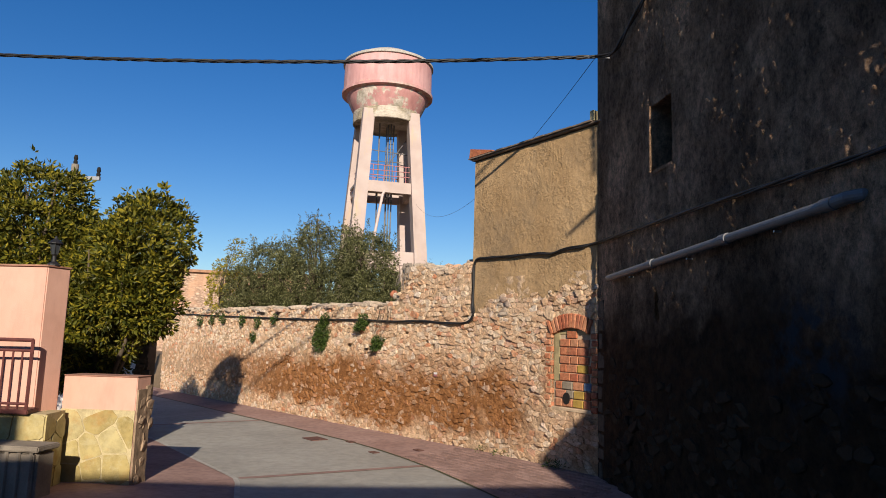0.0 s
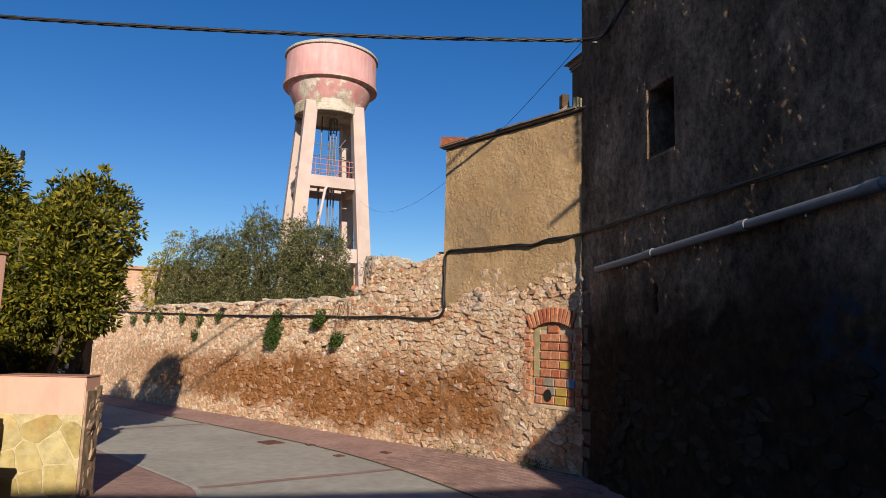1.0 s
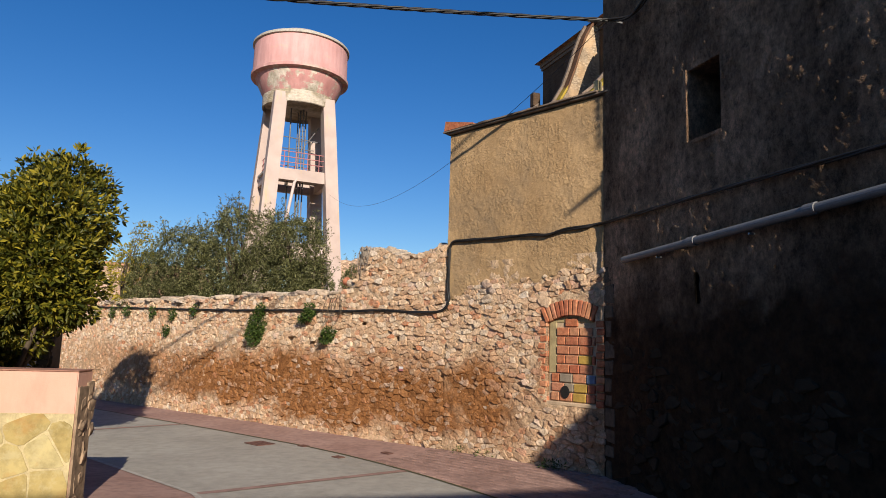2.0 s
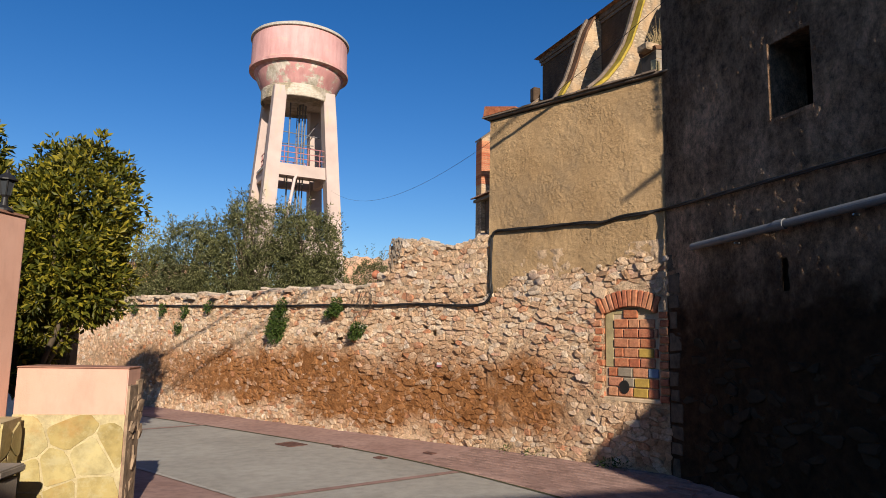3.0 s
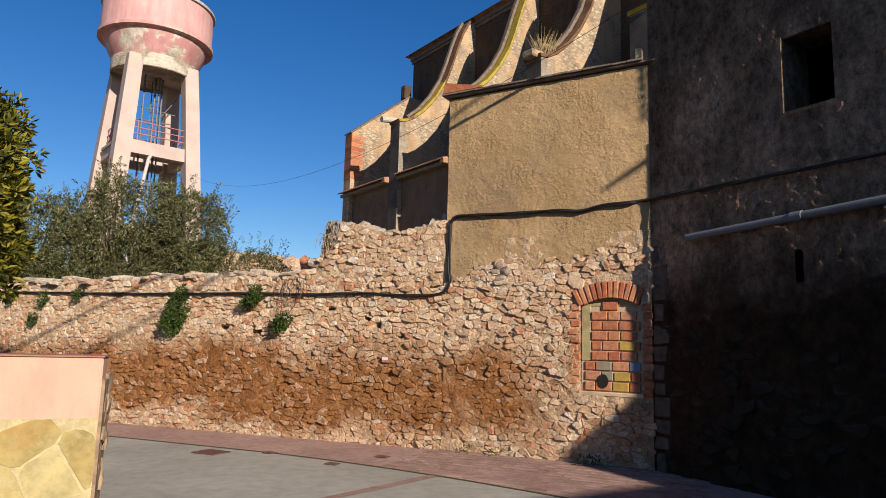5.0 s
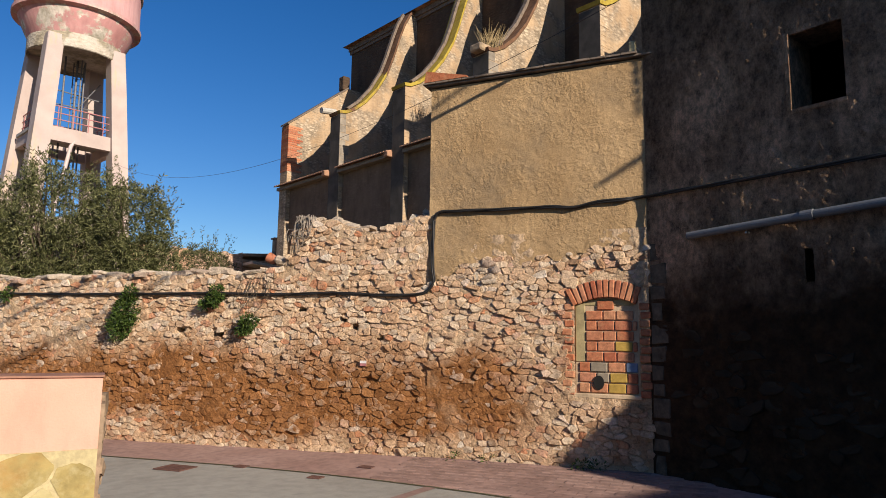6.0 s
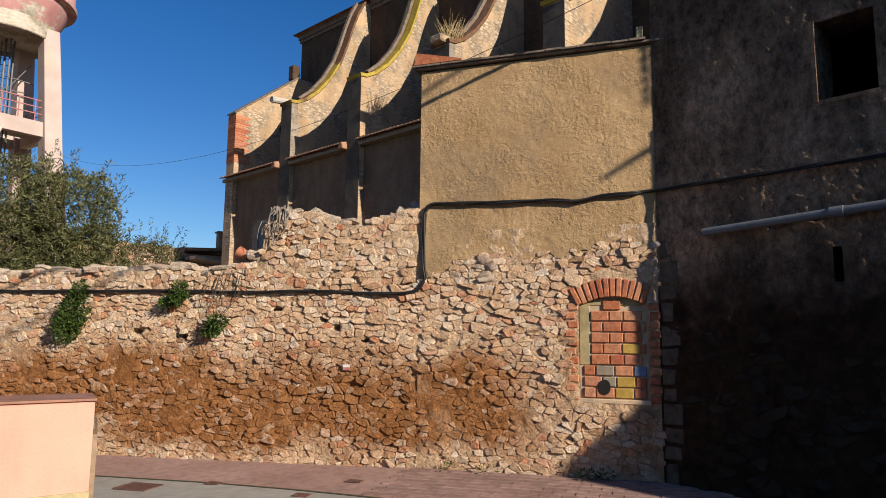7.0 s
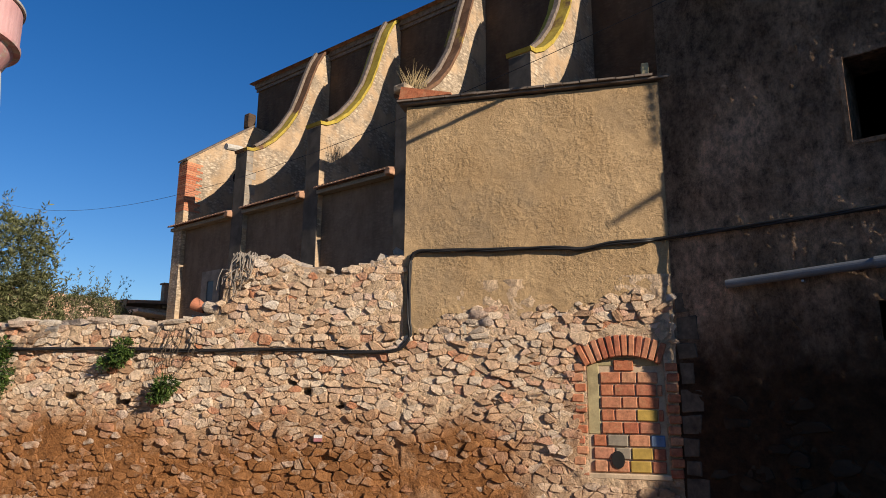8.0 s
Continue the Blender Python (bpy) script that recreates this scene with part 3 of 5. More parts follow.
COPE_ME = [mesh_data("coping_stone", v, f, M["coping"]) for v, f in SHAPES]


def ruin_top(x):
    """Height of the long wall's top at x along it."""
    step = interp(x, ((-0.02, 3.36), (0.35, 3.28), (0.9, 3.2), (1.35, 3.3), (1.9, 3.42), (2.22, 3.38), (2.3, 3.0), (2.42, 2.66), (4.0, 2.64), (9, 2.62), (19, 2.72)))
    return step + 0.035 * math.sin(x * 5.3) + 0.02 * math.sin(x * 13.1)


CAVITIES = ((1.29, 1.87, 0.10, 0.05), (3.5, 1.63, 0.13, 0.04), (0.74, 1.58, 0.06, 0.05), (1.15, 1.75, 0.05, 0.05), (4.3, 1.7, 0.09, 0.035), (2.05, 2.0, 0.07, 0.035))


def cavity(x, z):
    return any(((x - a) / c) ** 2 + ((z - b) / d) ** 2 < 1.0 for a, b, c, d in CAVITIES)


def wall_base(x):
    return 0.0 - 0.0215 * x - 0.05


def wall_solid(x0, x1, top, bottom, y0, y1, step=0.25):
    n = max(2, int((x1 - x0) / step))
    xs = [x0 + (x1 - x0) * i / n for i in range(n + 1)]
    bm = bmesh.new()
    rows = [[bm.verts.new(p) for p in ((x, y0, bottom(x)), (x, y1, bottom(x)), (x, y1, top(x)), (x, y0, top(x)))] for x in xs]
    for a, b in zip(rows, rows[1:]):
        for k in range(4):
            bm.faces.new((a[k], a[(k + 1) % 4], b[(k + 1) % 4], b[k]))
    bm.faces.new(rows[0])
    bm.faces.new(rows[-1][::-1])
    return bm


# the long rubble wall
long_wall = holder("stone_wall", F2, "long rubble stone wall smeared with brown earth mortar", "wall", kind="structure")
part("core", wall_solid(0.01, WALL_END, lambda x: ruin_top(x) - 0.06, lambda x: wall_base(x) - 0.3, -0.62, -0.17), M["mortar"], long_wall)
def bury(x, z, s=0.0):
    """How deep earth mortar covers the stones here, 0 to 1."""
    zz = z + 0.5 * noise.noise(Vector((x * 0.55, z * 0.8, 1.7)))
    band = interp(zz, ((0.15, 0.15), (0.4, 1), (1.35, 1), (1.75, 0)))
    return band * interp(x + 0.9 * noise.noise(Vector((x * 0.8, z, 7))), ((-1.0, 0.0), (0.8, 0.35), (2.2, 1), (20, 1)))


# the sheet's rows follow the wall's height
nz = 88
sv, sf = [], []
nx = int(WALL_END / 0.034)
for i in range(nx + 1):
    x = WALL_END * i / nx
    for j in range(nz + 1):
        lo, hi = wall_base(x) - 0.1, ruin_top(x) - 0.04
        z = lo + (hi - lo) * j / nz
        p = Vector((x, z, 3.1))
        y = -0.004 + 0.030 * noise.fractal(p * 1.3, 1.0, 2.0, 3) + 0.020 * noise.fractal(p * 6.0, 0.7, 2.1, 4)
        y += 0.014 * bury(x, z) + 0.014 * interp(x, ((6, 0), (11, 1))) + 0.018 * interp(x, ((1.9, 1), (2.4, 0))) * interp(z, ((2.25, 0), (2.5, 1)))
        sv.append((x, y - (0.15 if cavity(x, z) else 0.0), z))
for i in range(nx):
    for j in range(nz):
        a = i * (nz + 1) + j
        sf.append((a, a + 1, a + nz + 2, a + nz + 1))
piece("mortar_face", mesh_data("mortar_face", sv, sf, M["mortar"], True), long_wall, Matrix.Identity(4), "rough brown earth mortar between the stones")


def keep_long(x, z):
    if not (wall_base(x) + 0.03 < z < ruin_top(x) - 0.08) or not 0.03 < x < WALL_END - 0.1:
        return None
    if 2.05 < x < 2.42 and 2.5 < z < 3.0 and rng.random() < 0.5:
        return None
    if cavity(x, z):
        return None
    b = bury(x, z)
    if rng.random() < 0.12 * b:
        return None
    return 0.030 + 0.016 * noise.noise(Vector((x * 2.0, z * 2.4, 3.3))) + rng.gauss(0, 0.011)


stones = stone_field(rng, rubble_cells(rng, 0.0, WALL_END, -0.5, 3.45, 0.076), keep_long)
order = sorted(range(len(stones)), key=lambda i: abs(stones[i][2].translation.x - 1.2) + 0.25 * abs(stones[i][2].translation.z - 1.4))
set_stones(stones, set(order[:295]), M["stone"], long_wall, "rubble stones half sunk in earth mortar")
# flat capping slabs and loose stones along the top
caps, x = [], 0.05
while x < WALL_END - 0.1:
    ruin = x < 2.35
    w = rng.uniform(0.08, 0.2) if ruin else rng.uniform(0.14, 0.34)
    for layer in range(2):
        h = rng.uniform(0.05, 0.12) if ruin else rng.uniform(0.06, 0.1)
        m = Matrix.Translation((x + w / 2 + rng.uniform(-0.05, 0.05), -0.16 + rng.uniform(-0.06, 0.1) - 0.1 * layer, ruin_top(x + w / 2) - 0.06 + layer * h * 0.75)) @ Euler((rng.uniform(-0.2, 0.2), rng.gauss(0, 0.3 if ruin else 0.08), rng.uniform(-0.4, 0.4))).to_matrix().to_4x4()
        if layer == 0 or rng.random() < (0.6 if ruin else 0.35):
            caps.append((rng.randrange(12), m @ Matrix.Diagonal((w * 1.15, rng.uniform(0.16, 0.28) if ruin else rng.uniform(0.3, 0.5), h, 1))))
    caps.append((rng.randrange(12), Matrix.Translation((x + w / 2, -0.42, ruin_top(x) - 0.05)) @ Matrix.Diagonal((w * 1.2, 0.35, 0.13, 1))))
    x += w * 0.9
for k, m in caps:
    piece("coping_stone", COPE_ME[k], long_wall, m)

# ---- the ochre house ----
ochre = holder("ochre_house", F1, "ochre stuccoed house with a rubble stone base", "house")
YTOP = 5.2
HOLE = (0.02, 0.80, 0.92, 2.16)
part("wall", add_box(box(-0.3, YELLOW - 0.004, -3.6, -0.16, -0.3, YTOP), 0.03, 0.9, -0.17, -0.15, 0.8, 2.3), M["stucco"], ochre)


def stucco_foot(x):
    """Where the stucco has fallen away and the rubble base begins."""
    return interp(x, ((0, 2.78), (0.5, 2.72), (1.0, 2.62), (1.5, 2.66), (1.9, 2.72), (2.3, 2.6), (2.6, 2.48), (2.9, 2.42))) + 0.12 * noise.noise(Vector((x * 5, 0.4, 2)))


sv, sf = relief_sheet(-0.11, YELLOW, 1.9, YTOP - 0.02, 0.018, 0.007, seed=8.0, y=0.012, rough=1.9)
keepf = []
for f in sf:
    c = sum((Vector(sv[i]) for i in f), Vector()) / 4
    if c.z > stucco_foot(c.x) + 0.05 * noise.noise(c * 14):
        keepf.append(f)
piece("stucco", mesh_data("stucco", sv, keepf, M["stucco"], True), ochre, Matrix.Identity(4), "rough trowelled ochre stucco")
part("corner_stucco", box(YELLOW - 0.05, YELLOW, -3.6, 0.006, 2.0, YTOP - 0.01), M["stucco"], ochre)
sv, sf = relief_sheet(-0.11, YELLOW, -0.2, 3.0, 0.03, 0.040, holes=(HOLE,), seed=5.0, y=0.004)
piece("mortar_face", mesh_data("mortar_face", sv, sf, M["mortar"], True), ochre, Matrix.Identity(4), "earth mortar of the rubble base")
part("base_core", add_box(add_box(box(HOLE[1], YELLOW, -0.15, -0.04, -0.3, 2.9), -0.2, HOLE[1], -0.15, -0.04, -0.3, HOLE[2]), -0.2, HOLE[1], -0.15, -0.04, HOLE[3], 2.9), M["mortar"], ochre)


def arch_z(x, rise=0.10):
    c, half = 0.41, 0.40
    return 2.05 + rise * (1 - ((x - c) / half) ** 2)


def keep_base(x, z):
    if not 0.0 < z < stucco_foot(x) + 0.02 or not -0.10 < x < YELLOW - 0.02:
        return None
    if x < 0.93 and 0.88 < z < arch_z(min(max(x, 0.0), 0.8)) + 0.25:
        return None
    b = interp(z + 0.4 * noise.noise(Vector((x * 1.4, z * 1.2, 5))), ((0.3, 0), (0.5, 1), (0.85, 1), (1.1, 0))) * interp(x, ((0.8, 0), (1.1, 1)))
    smear = 0.045 * max(0.0, noise.noise(Vector((x * 1.6, z * 1.9, 8.3))) + 0.15)
    return 0.028 - 0.016 * b - smear * 0.6 + rng.gauss(0, 0.010)


base_stones = stone_field(rng, rubble_cells(rng, -0.11, YELLOW, -0.03, 2.9, 0.077), keep_base)
set_stones(base_stones, set(sorted(range(len(base_stones)), key=lambda i: base_stones[i][2].translation.x)[:298]), M["stone"], ochre, "rubble stones of the house base")

for v, f, m in stone_field(rng, rubble_cells(rng, 1.72, 2.2, 2.36, 2.62, 0.085), lambda x, z: 0.034 + rng.uniform(-0.01, 0.01) if rng.random() < 0.7 else None):
    piece("pale_stone", mesh_data("pale_stone", v, f, M["coping"], True), ochre, m)

# bricked-up window with a brick arch
blocked = new("bricked_window")
blocked.parent = ochre
blocked["label"] = "window opening walled up with red hollow bricks"
part("backing", add_box(bmesh.new(), HOLE[0], HOLE[1], -0.14, -0.036, HOLE[2], HOLE[3]), M["dust_joint"], blocked)


def brick_mesh(name, w, h, d, material, bevel=0.009):
    bm = box(-w / 2, w / 2, -d / 2, d / 2, -h / 2, h / 2, bevel)
    bmesh.ops.recalc_face_normals(bm, faces=bm.faces)
    me = bpy.data.meshes.new(name)
    bm.to_mesh(me)
    bm.free()
    me.materials.append(material)
    return me


yellow_brick = plain("yellow_painted_brick", (0.42, 0.27, 0.06), 0.9)
blue_brick = plain("blue_painted_brick", (0.16, 0.22, 0.32), 0.9)
grey_brick = plain("grey_brick", (0.27, 0.22, 0.16), 0.9)
special = {(1, 1): grey_brick, (2, 1): grey_brick, (2, 3): blue_brick, (4, 2): yellow_brick, (0, 2): yellow_brick, (1, 2): yellow_brick}
row_h = 0.127
for r in range(9):
    z = HOLE[2] + 0.05 + row_h * (r + 0.5)
    x, col = HOLE[1] - (0.04 if r < 3 else 0.13), 0
    widths = [0.14, 0.215, 0.215, 0.21] if r % 2 == 0 else [0.215, 0.16, 0.215, 0.14]
    for w in widths:
        x1 = max(HOLE[0] + 0.02, x - w)
        if z + row_h / 2 < arch_z((x + x1) / 2) - 0.02 and x - x1 > 0.05:
            me = brick_mesh("brick", x - x1 - 0.012, row_h - 0.014, 0.05, special.get((r, col), M["brick"]))
            piece("brick", me, blocked, Matrix.Translation(((x + x1) / 2, -0.038 + rng.uniform(-0.004, 0.004), z)) @ pose(0, 0, 0, 0, rng.uniform(-1.2, 1.2), 0))
        x, col = x1, col + 1
part("lime_edge", add_box(box(HOLE[1] - 0.13, HOLE[1] + 0.01, -0.12, -0.026, HOLE[2] + 0.42, 2.12, 0.015), 0.06, HOLE[1], -0.12, -0.028, 2.03, 2.14, 0.02), M["limeplaster"], blocked, "greenish lime mortar edge")
part("sill", box(0.0, HOLE[1] + 0.02, -0.1, 0.015, HOLE[2] - 0.01, HOLE[2] + 0.045, 0.01), M["dust_joint"], blocked, "thin pale sill course")
# no hole is cut: a black disc paints its dark inside
part("drain_hole", lathe([(0, 0), (0.058, 0), (0.058, 0.03), (0, 0.03)], 14), M["black"], blocked, "black disc standing in for a hole in the bricks", pose(0.515, -0.03, 1.10, -90, 0, 0) @ Matrix.Diagonal((1.12, 1.5, 1, 1)))
me = brick_mesh("arch_brick", 0.062, 0.22, 0.09, M["brick"])
for i in range(12):
    x = 0.045 + i * 0.072
    lean = (x - 0.41) * 62
    piece("arch_brick", me, blocked, Matrix.Translation((x, -0.005 + rng.uniform(-0.008, 0.008), arch_z(min(max(x, 0.02), 0.8)) + 0.105 - 0.05 * max(0, abs(x - 0.41) - 0.3))) @ pose(0, 0, 0, 0, lean + rng.uniform(-3, 3), 0))
me = brick_mesh("jamb_brick", 0.12, 0.082, 0.09, M["brick"])
for i in range(11):
    z = 0.98 + i * 0.105
    piece("jamb_brick", me, blocked, Matrix.Translation((-0.05 - 0.015 * (i % 2), -0.016, z)) @ pose(0, 0, 0, 0, rng.uniform(-2, 2), 0))
    piece("jamb_brick", me, blocked, Matrix.Translation((0.87 + 0.03 * (i % 2), -0.016, z)) @ pose(0, 0, 0, 0, rng.uniform(-3, 3), 0))

# roof edge of the ochre house
roof = new("roof")
roof.parent = ochre
part("roof_slab", box(-0.28, YELLOW + 0.05, -3.7, 0.07, YTOP, YTOP + 0.03, 0.006), M["oldtile"], roof)
tile_bm = bmesh.new()
for i in range(15):
    x = -0.05 + i * 0.2
    add_box(tile_bm, x, x + 0.19, -0.25, 0.10 + rng.uniform(-0.012, 0.012), YTOP + 0.031, YTOP + 0.052 + rng.uniform(0, 0.008))
part("eave_tiles", tile_bm, M["oldtile"], roof, "flat clay eave tiles, lichen grey")
part("gable_bricks", extrude_profile([(0, 0), (0.66, 0.0), (0.66, 0.02), (0.03, 0.165)], 0, 0.16), M["brick"], roof, "orange brick verge at the roof corner", Matrix.Translation((YELLOW + 0.08, 0.10, YTOP + 0.062)) @ pose(0, 0, 0, 0, 0, 180) )
part("chimney_stub", box(-0.02, 0.06, -0.12, 0.0, YTOP + 0.07, YTOP + 0.24, 0.01), M["joint"], ochre, "short pale masonry stub")

# ---- the dark house ----
dark = holder("shaded_house", F3, "tall old house with crumbling dark render and rubble base", "house")
DTOP = 10.0
W0, W1, WZ0, WZ1 = 6.98, 7.52, 4.01, 4.85
SLOT = (7.39, 7.47, 2.22, 2.56)
sv, sf = relief_sheet(0.0, DARK_LEN, -0.2, DTOP, 0.024, 0.026, holes=((W0, W1, WZ0, WZ1), SLOT), seed=12.0, y=0.0, rough=2.2)
sv = [(x, y * min(1.0, max(0.0, (DARK_LEN - x) / 0.7)), z) for x, y, z in sv]
piece("render", mesh_data("render", sv, sf, M["dark"], True), dark, Matrix.Identity(4), "blotched lime render, foot shade and relief light in its colour")
core = bmesh.new()
for a, b, c, d in ((0, W0, -0.3, DTOP), (W1, DARK_LEN - 0.02, -0.3, DTOP), (W0, W1, -0.3, WZ0), (W0, W1, WZ1, DTOP)):
    if c < SLOT[2] < d and a < SLOT[0] < b:
        add_box(core, a, b, -0.5, -0.06, c, SLOT[2])
        add_box(core, a, b, -0.5, -0.06, SLOT[3], d)
    else:
        add_box(core, a, b, -0.5, -0.06, c, d)
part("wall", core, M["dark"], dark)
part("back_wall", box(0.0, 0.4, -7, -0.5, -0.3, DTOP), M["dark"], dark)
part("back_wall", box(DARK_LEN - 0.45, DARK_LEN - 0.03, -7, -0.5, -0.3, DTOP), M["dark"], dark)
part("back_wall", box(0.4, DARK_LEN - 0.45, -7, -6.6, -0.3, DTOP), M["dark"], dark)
part("roof", extrude_profile([(-0.05, DTOP), (DARK_LEN + 0.05, DTOP), (DARK_LEN + 0.05, DTOP + 0.12), (-0.05, DTOP + 0.12)], -7.1, 0.25), M["tile"], dark)
part("attic_floor", box(0.4, DARK_LEN - 0.45, -6.6, -0.5, 3.55, 3.7), M["wood"], dark)
win = new("window")
win.parent = dark
win["label"] = "unglazed square window with deep plaster reveal"
part("reveal", add_box(add_box(add_box(box(W0 - 0.03, W0 + 0.012, -0.5, 0.0, WZ0, WZ1), W1 - 0.012, W1 + 0.03, -0.5, 0.03, WZ0, WZ1), W0, W1, -0.5, 0.0, WZ1 - 0.01, WZ1 + 0.04), W0, W1, -0.5, 0.015, WZ0 - 0.03, WZ0 + 0.012), M["dark"], win)
# black panel behind the slot paints the shade inside it
part("slot_shadow", box(SLOT[0] - 0.03, SLOT[1] + 0.03, -0.45, -0.4, SLOT[2] - 0.03, SLOT[3] + 0.03), M["black"], dark, "black panel for the dark inside of the narrow slot")


def keep_dark(x, z):
    top = interp(x, ((0, 1.5), (3, 1.7), (6, 1.5), (8.4, 1.8), (9.4, 2.1))) + 0.35 * noise.noise(Vector((x * 1.3, z, 4)))
    if not 0.0 < z < top or not 0.05 < x < DARK_LEN - 0.35:
        return None
    if rng.random() < 0.45:
        return None
    return 0.006 + rng.uniform(-0.02, 0.02)


# stone colour darkened so that it carries the deep shade at the foot
dark_stone = church_material("shade_toned_rubble", (0.022, 0.0135, 0.008), (0.054, 0.034, 0.020), (0.078, 0.052, 0.033), 0.4)
# quoins in a darker, browner tone than dressed_stone
dark_quoin = plain("dark_dressed_stone", (0.105, 0.076, 0.052), 0.95, vary=0.5, scale=6, bump=0.7, grain=24)
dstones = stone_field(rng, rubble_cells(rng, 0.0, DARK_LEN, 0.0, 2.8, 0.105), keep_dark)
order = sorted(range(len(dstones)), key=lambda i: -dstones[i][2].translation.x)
set_stones(dstones, set(order[:295]), dark_stone, dark, "rubble base stones with shade in their colour")
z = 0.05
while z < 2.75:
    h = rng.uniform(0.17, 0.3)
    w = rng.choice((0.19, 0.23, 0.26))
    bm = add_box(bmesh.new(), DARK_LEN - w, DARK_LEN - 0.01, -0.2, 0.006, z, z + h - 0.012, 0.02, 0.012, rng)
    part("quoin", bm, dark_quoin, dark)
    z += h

# the houses that close the street behind, seen only by their shadow
annex_house = holder("annex_house", pose(0, 0, 0), "lower rendered house jutting from the shaded house", "house")
ANNEX = ((3.23, -0.73), (3.69, 1.01), (9.0, 1.4), (9.0, -7.0), (4.25, -7.0))
for nm, z0, z1, grow in (("wall", -0.5, 4.94, 0.0), ("roof", 4.94, 5.0, 0.0)):
    bm = bmesh.new()
    lo, hi = [[bm.verts.new((x, y, z)) for x, y in ANNEX] for z in (z0, z1)]
    bm.faces.new(lo)
    bm.faces.new(hi)
    for i in range(5):
        bm.faces.new((lo[i], lo[(i + 1) % 5], hi[(i + 1) % 5], hi[i]))
    part(nm, bm, M["dark"] if nm == "wall" else M["tile"], annex_house)
south = holder("street_end_house", pose(0, 0, 0, 0, 0, 5), "plain rendered house closing the street", "house")
part("wall", box(-14.0, 4.0, -11.0, -4.85, -0.5, 5.72), M["stucco"], south)
part("upper_wall", box(-14.0, -3.3, -11.0, -4.9, 5.7, 6.5), M["stucco"], south)
part("roof", extrude_profile([(-11.3, 5.72), (-4.7, 5.72), (-4.7, 5.82), (-8, 7.0), (-11.3, 5.82)], -14.2, 3.9), M["tile"], south, "", pose(0, 0, 0, 0, 0, 90) @ Matrix.Diagonal((1, -1, 1, 1)))

# ---- water tower ----
TX, TY = -3.603, 38.642
tower = holder("water_tower", pose(TX, TY, -0.255, 0, 0, 1.94) @ Matrix.Scale(1.0741, 4), "pink painted concrete water tower with peeling tank", "water tower")
part("tank_wall", lathe([(1.84, 14.05), (1.96, 14.3), (2.2, 14.82), (2.27, 15.0), (2.50, 15.05), (2.51, 15.2), (2.43, 15.25), (2.41, 16.7), (2.40, 16.75)], 64), M["tank"], tower, "weathered pink tank with flaring base", smooth=False)
part("tank_neck", lathe([(0, 13.6), (1.75, 13.6), (1.80, 13.42), (1.84, 13.45), (1.842, 14.05)], 64), M["neck"], tower, "whitish peeling band under the tank")
part("tank_rim", lathe([(2.40, 16.74), (2.50, 16.76), (2.50, 16.86), (2.44, 16.92)], 64), M["cement"], tower, "grey cement rim")
part("tank_roof", lathe([(2.44, 16.88), (2.2, 17.04), (1.5, 17.4), (0.8, 17.62), (0, 17.7)], 64), M["cement"], tower, "grey domed cement roof", smooth=True)
LEG_A = math.atan2(-1.62, -0.96)
SPLAY = 0.088


def leg_xy(k, z):
    a = LEG_A + k * math.pi / 2
    r = 1.72 + SPLAY * (13.8 - z)
    return Vector((r * math.cos(a), r * math.sin(a), z))


for k in range(4):
    bm = bmesh.new()
    a = LEG_A + k * math.pi / 2
    rings = []
    for z in (0.8, 3, 6, 9, 12, 13.9):
        w = 0.33 + 0.004 * (13.9 - z)
        c = leg_xy(k, z)
        rings.append([bm.verts.new(c + Vector((math.cos(a + b), math.sin(a + b), 0)) * w * 1.32) for b in [math.pi / 4 + i * math.pi / 2 + math.pi / 4 for i in range(4)]])
    for p, q in zip(rings, rings[1:]):
        for i in range(4):
            bm.faces.new((p[i], p[(i + 1) % 4], q[(i + 1) % 4], q[i]))
    bm.faces.new(rings[0])
    bm.faces.new(rings[-1])
    bmesh.ops.bevel(bm, geom=[e for e in bm.edges if abs(e.verts[0].co.z - e.verts[1].co.z) > 0.5], offset=0.04, segments=1, affect="EDGES")
    part("leg", bm, M["leg"], tower)


def tower_beam(k, z, h, w=0.3):
    a, b = leg_xy(k, z), leg_xy((k + 1) % 4, z)
    d = (b - a).normalized()
    s = Vector((-d.y, d.x, 0)) * w / 2
    bm = bmesh.new()
    vs_ = [bm.verts.new(p + o + Vector((0, 0, dz))) for p in (a, b) for o in (s, -s) for dz in (-h / 2, h / 2)]
    bmesh.ops.convex_hull(bm, input=vs_)
    return bm


for k in range(4):
    for z, h in ((9.72, 0.58), (5.98, 0.7), (2.4, 0.5)):
        part("beam", tower_beam(k, z, h), M["leg"], tower)
# platform, railing, riser pipes and ladder
part("platform", extrude_profile([(-0.9, 0), (0.9, 0), (0.9, 0.12), (-0.9, 0.12)], -1.7, 1.7), M["cement"], tower, "concrete platform", pose(0, 0, 9.86, 0, 0, math.degrees(LEG_A) + 45))
railing = new("railing")
railing.parent = tower
railing["label"] = "thin pink iron railing round the platform"
for k in range(4):
    a, b = leg_xy(k, 10.0), leg_xy((k + 1) % 4, 10.0)
    for z in (0.35, 0.62, 0.9):
        part("rail", tube((a + Vector((0, 0, z)), b + Vector((0, 0, z))), 0.022, 6), M["pink_iron"], railing)
    for i in range(1, 5):
        p = a.lerp(b, i / 5)
        part("upright", tube((p, p + Vector((0, 0, 0.92))), 0.02, 6), M["pink_iron"], railing)
for x, y, r, mm in ((-0.35, -0.1, 0.04, "riser"), (0.12, 0.15, 0.045, "riser"), (0.28, 0.0, 0.035, "riser"), (0.42, 0.2, 0.035, "riser")):
    part("riser_pipe", tube(((x, y, 1.0), (x, y, 13.8)), r, 10), M[mm], tower)
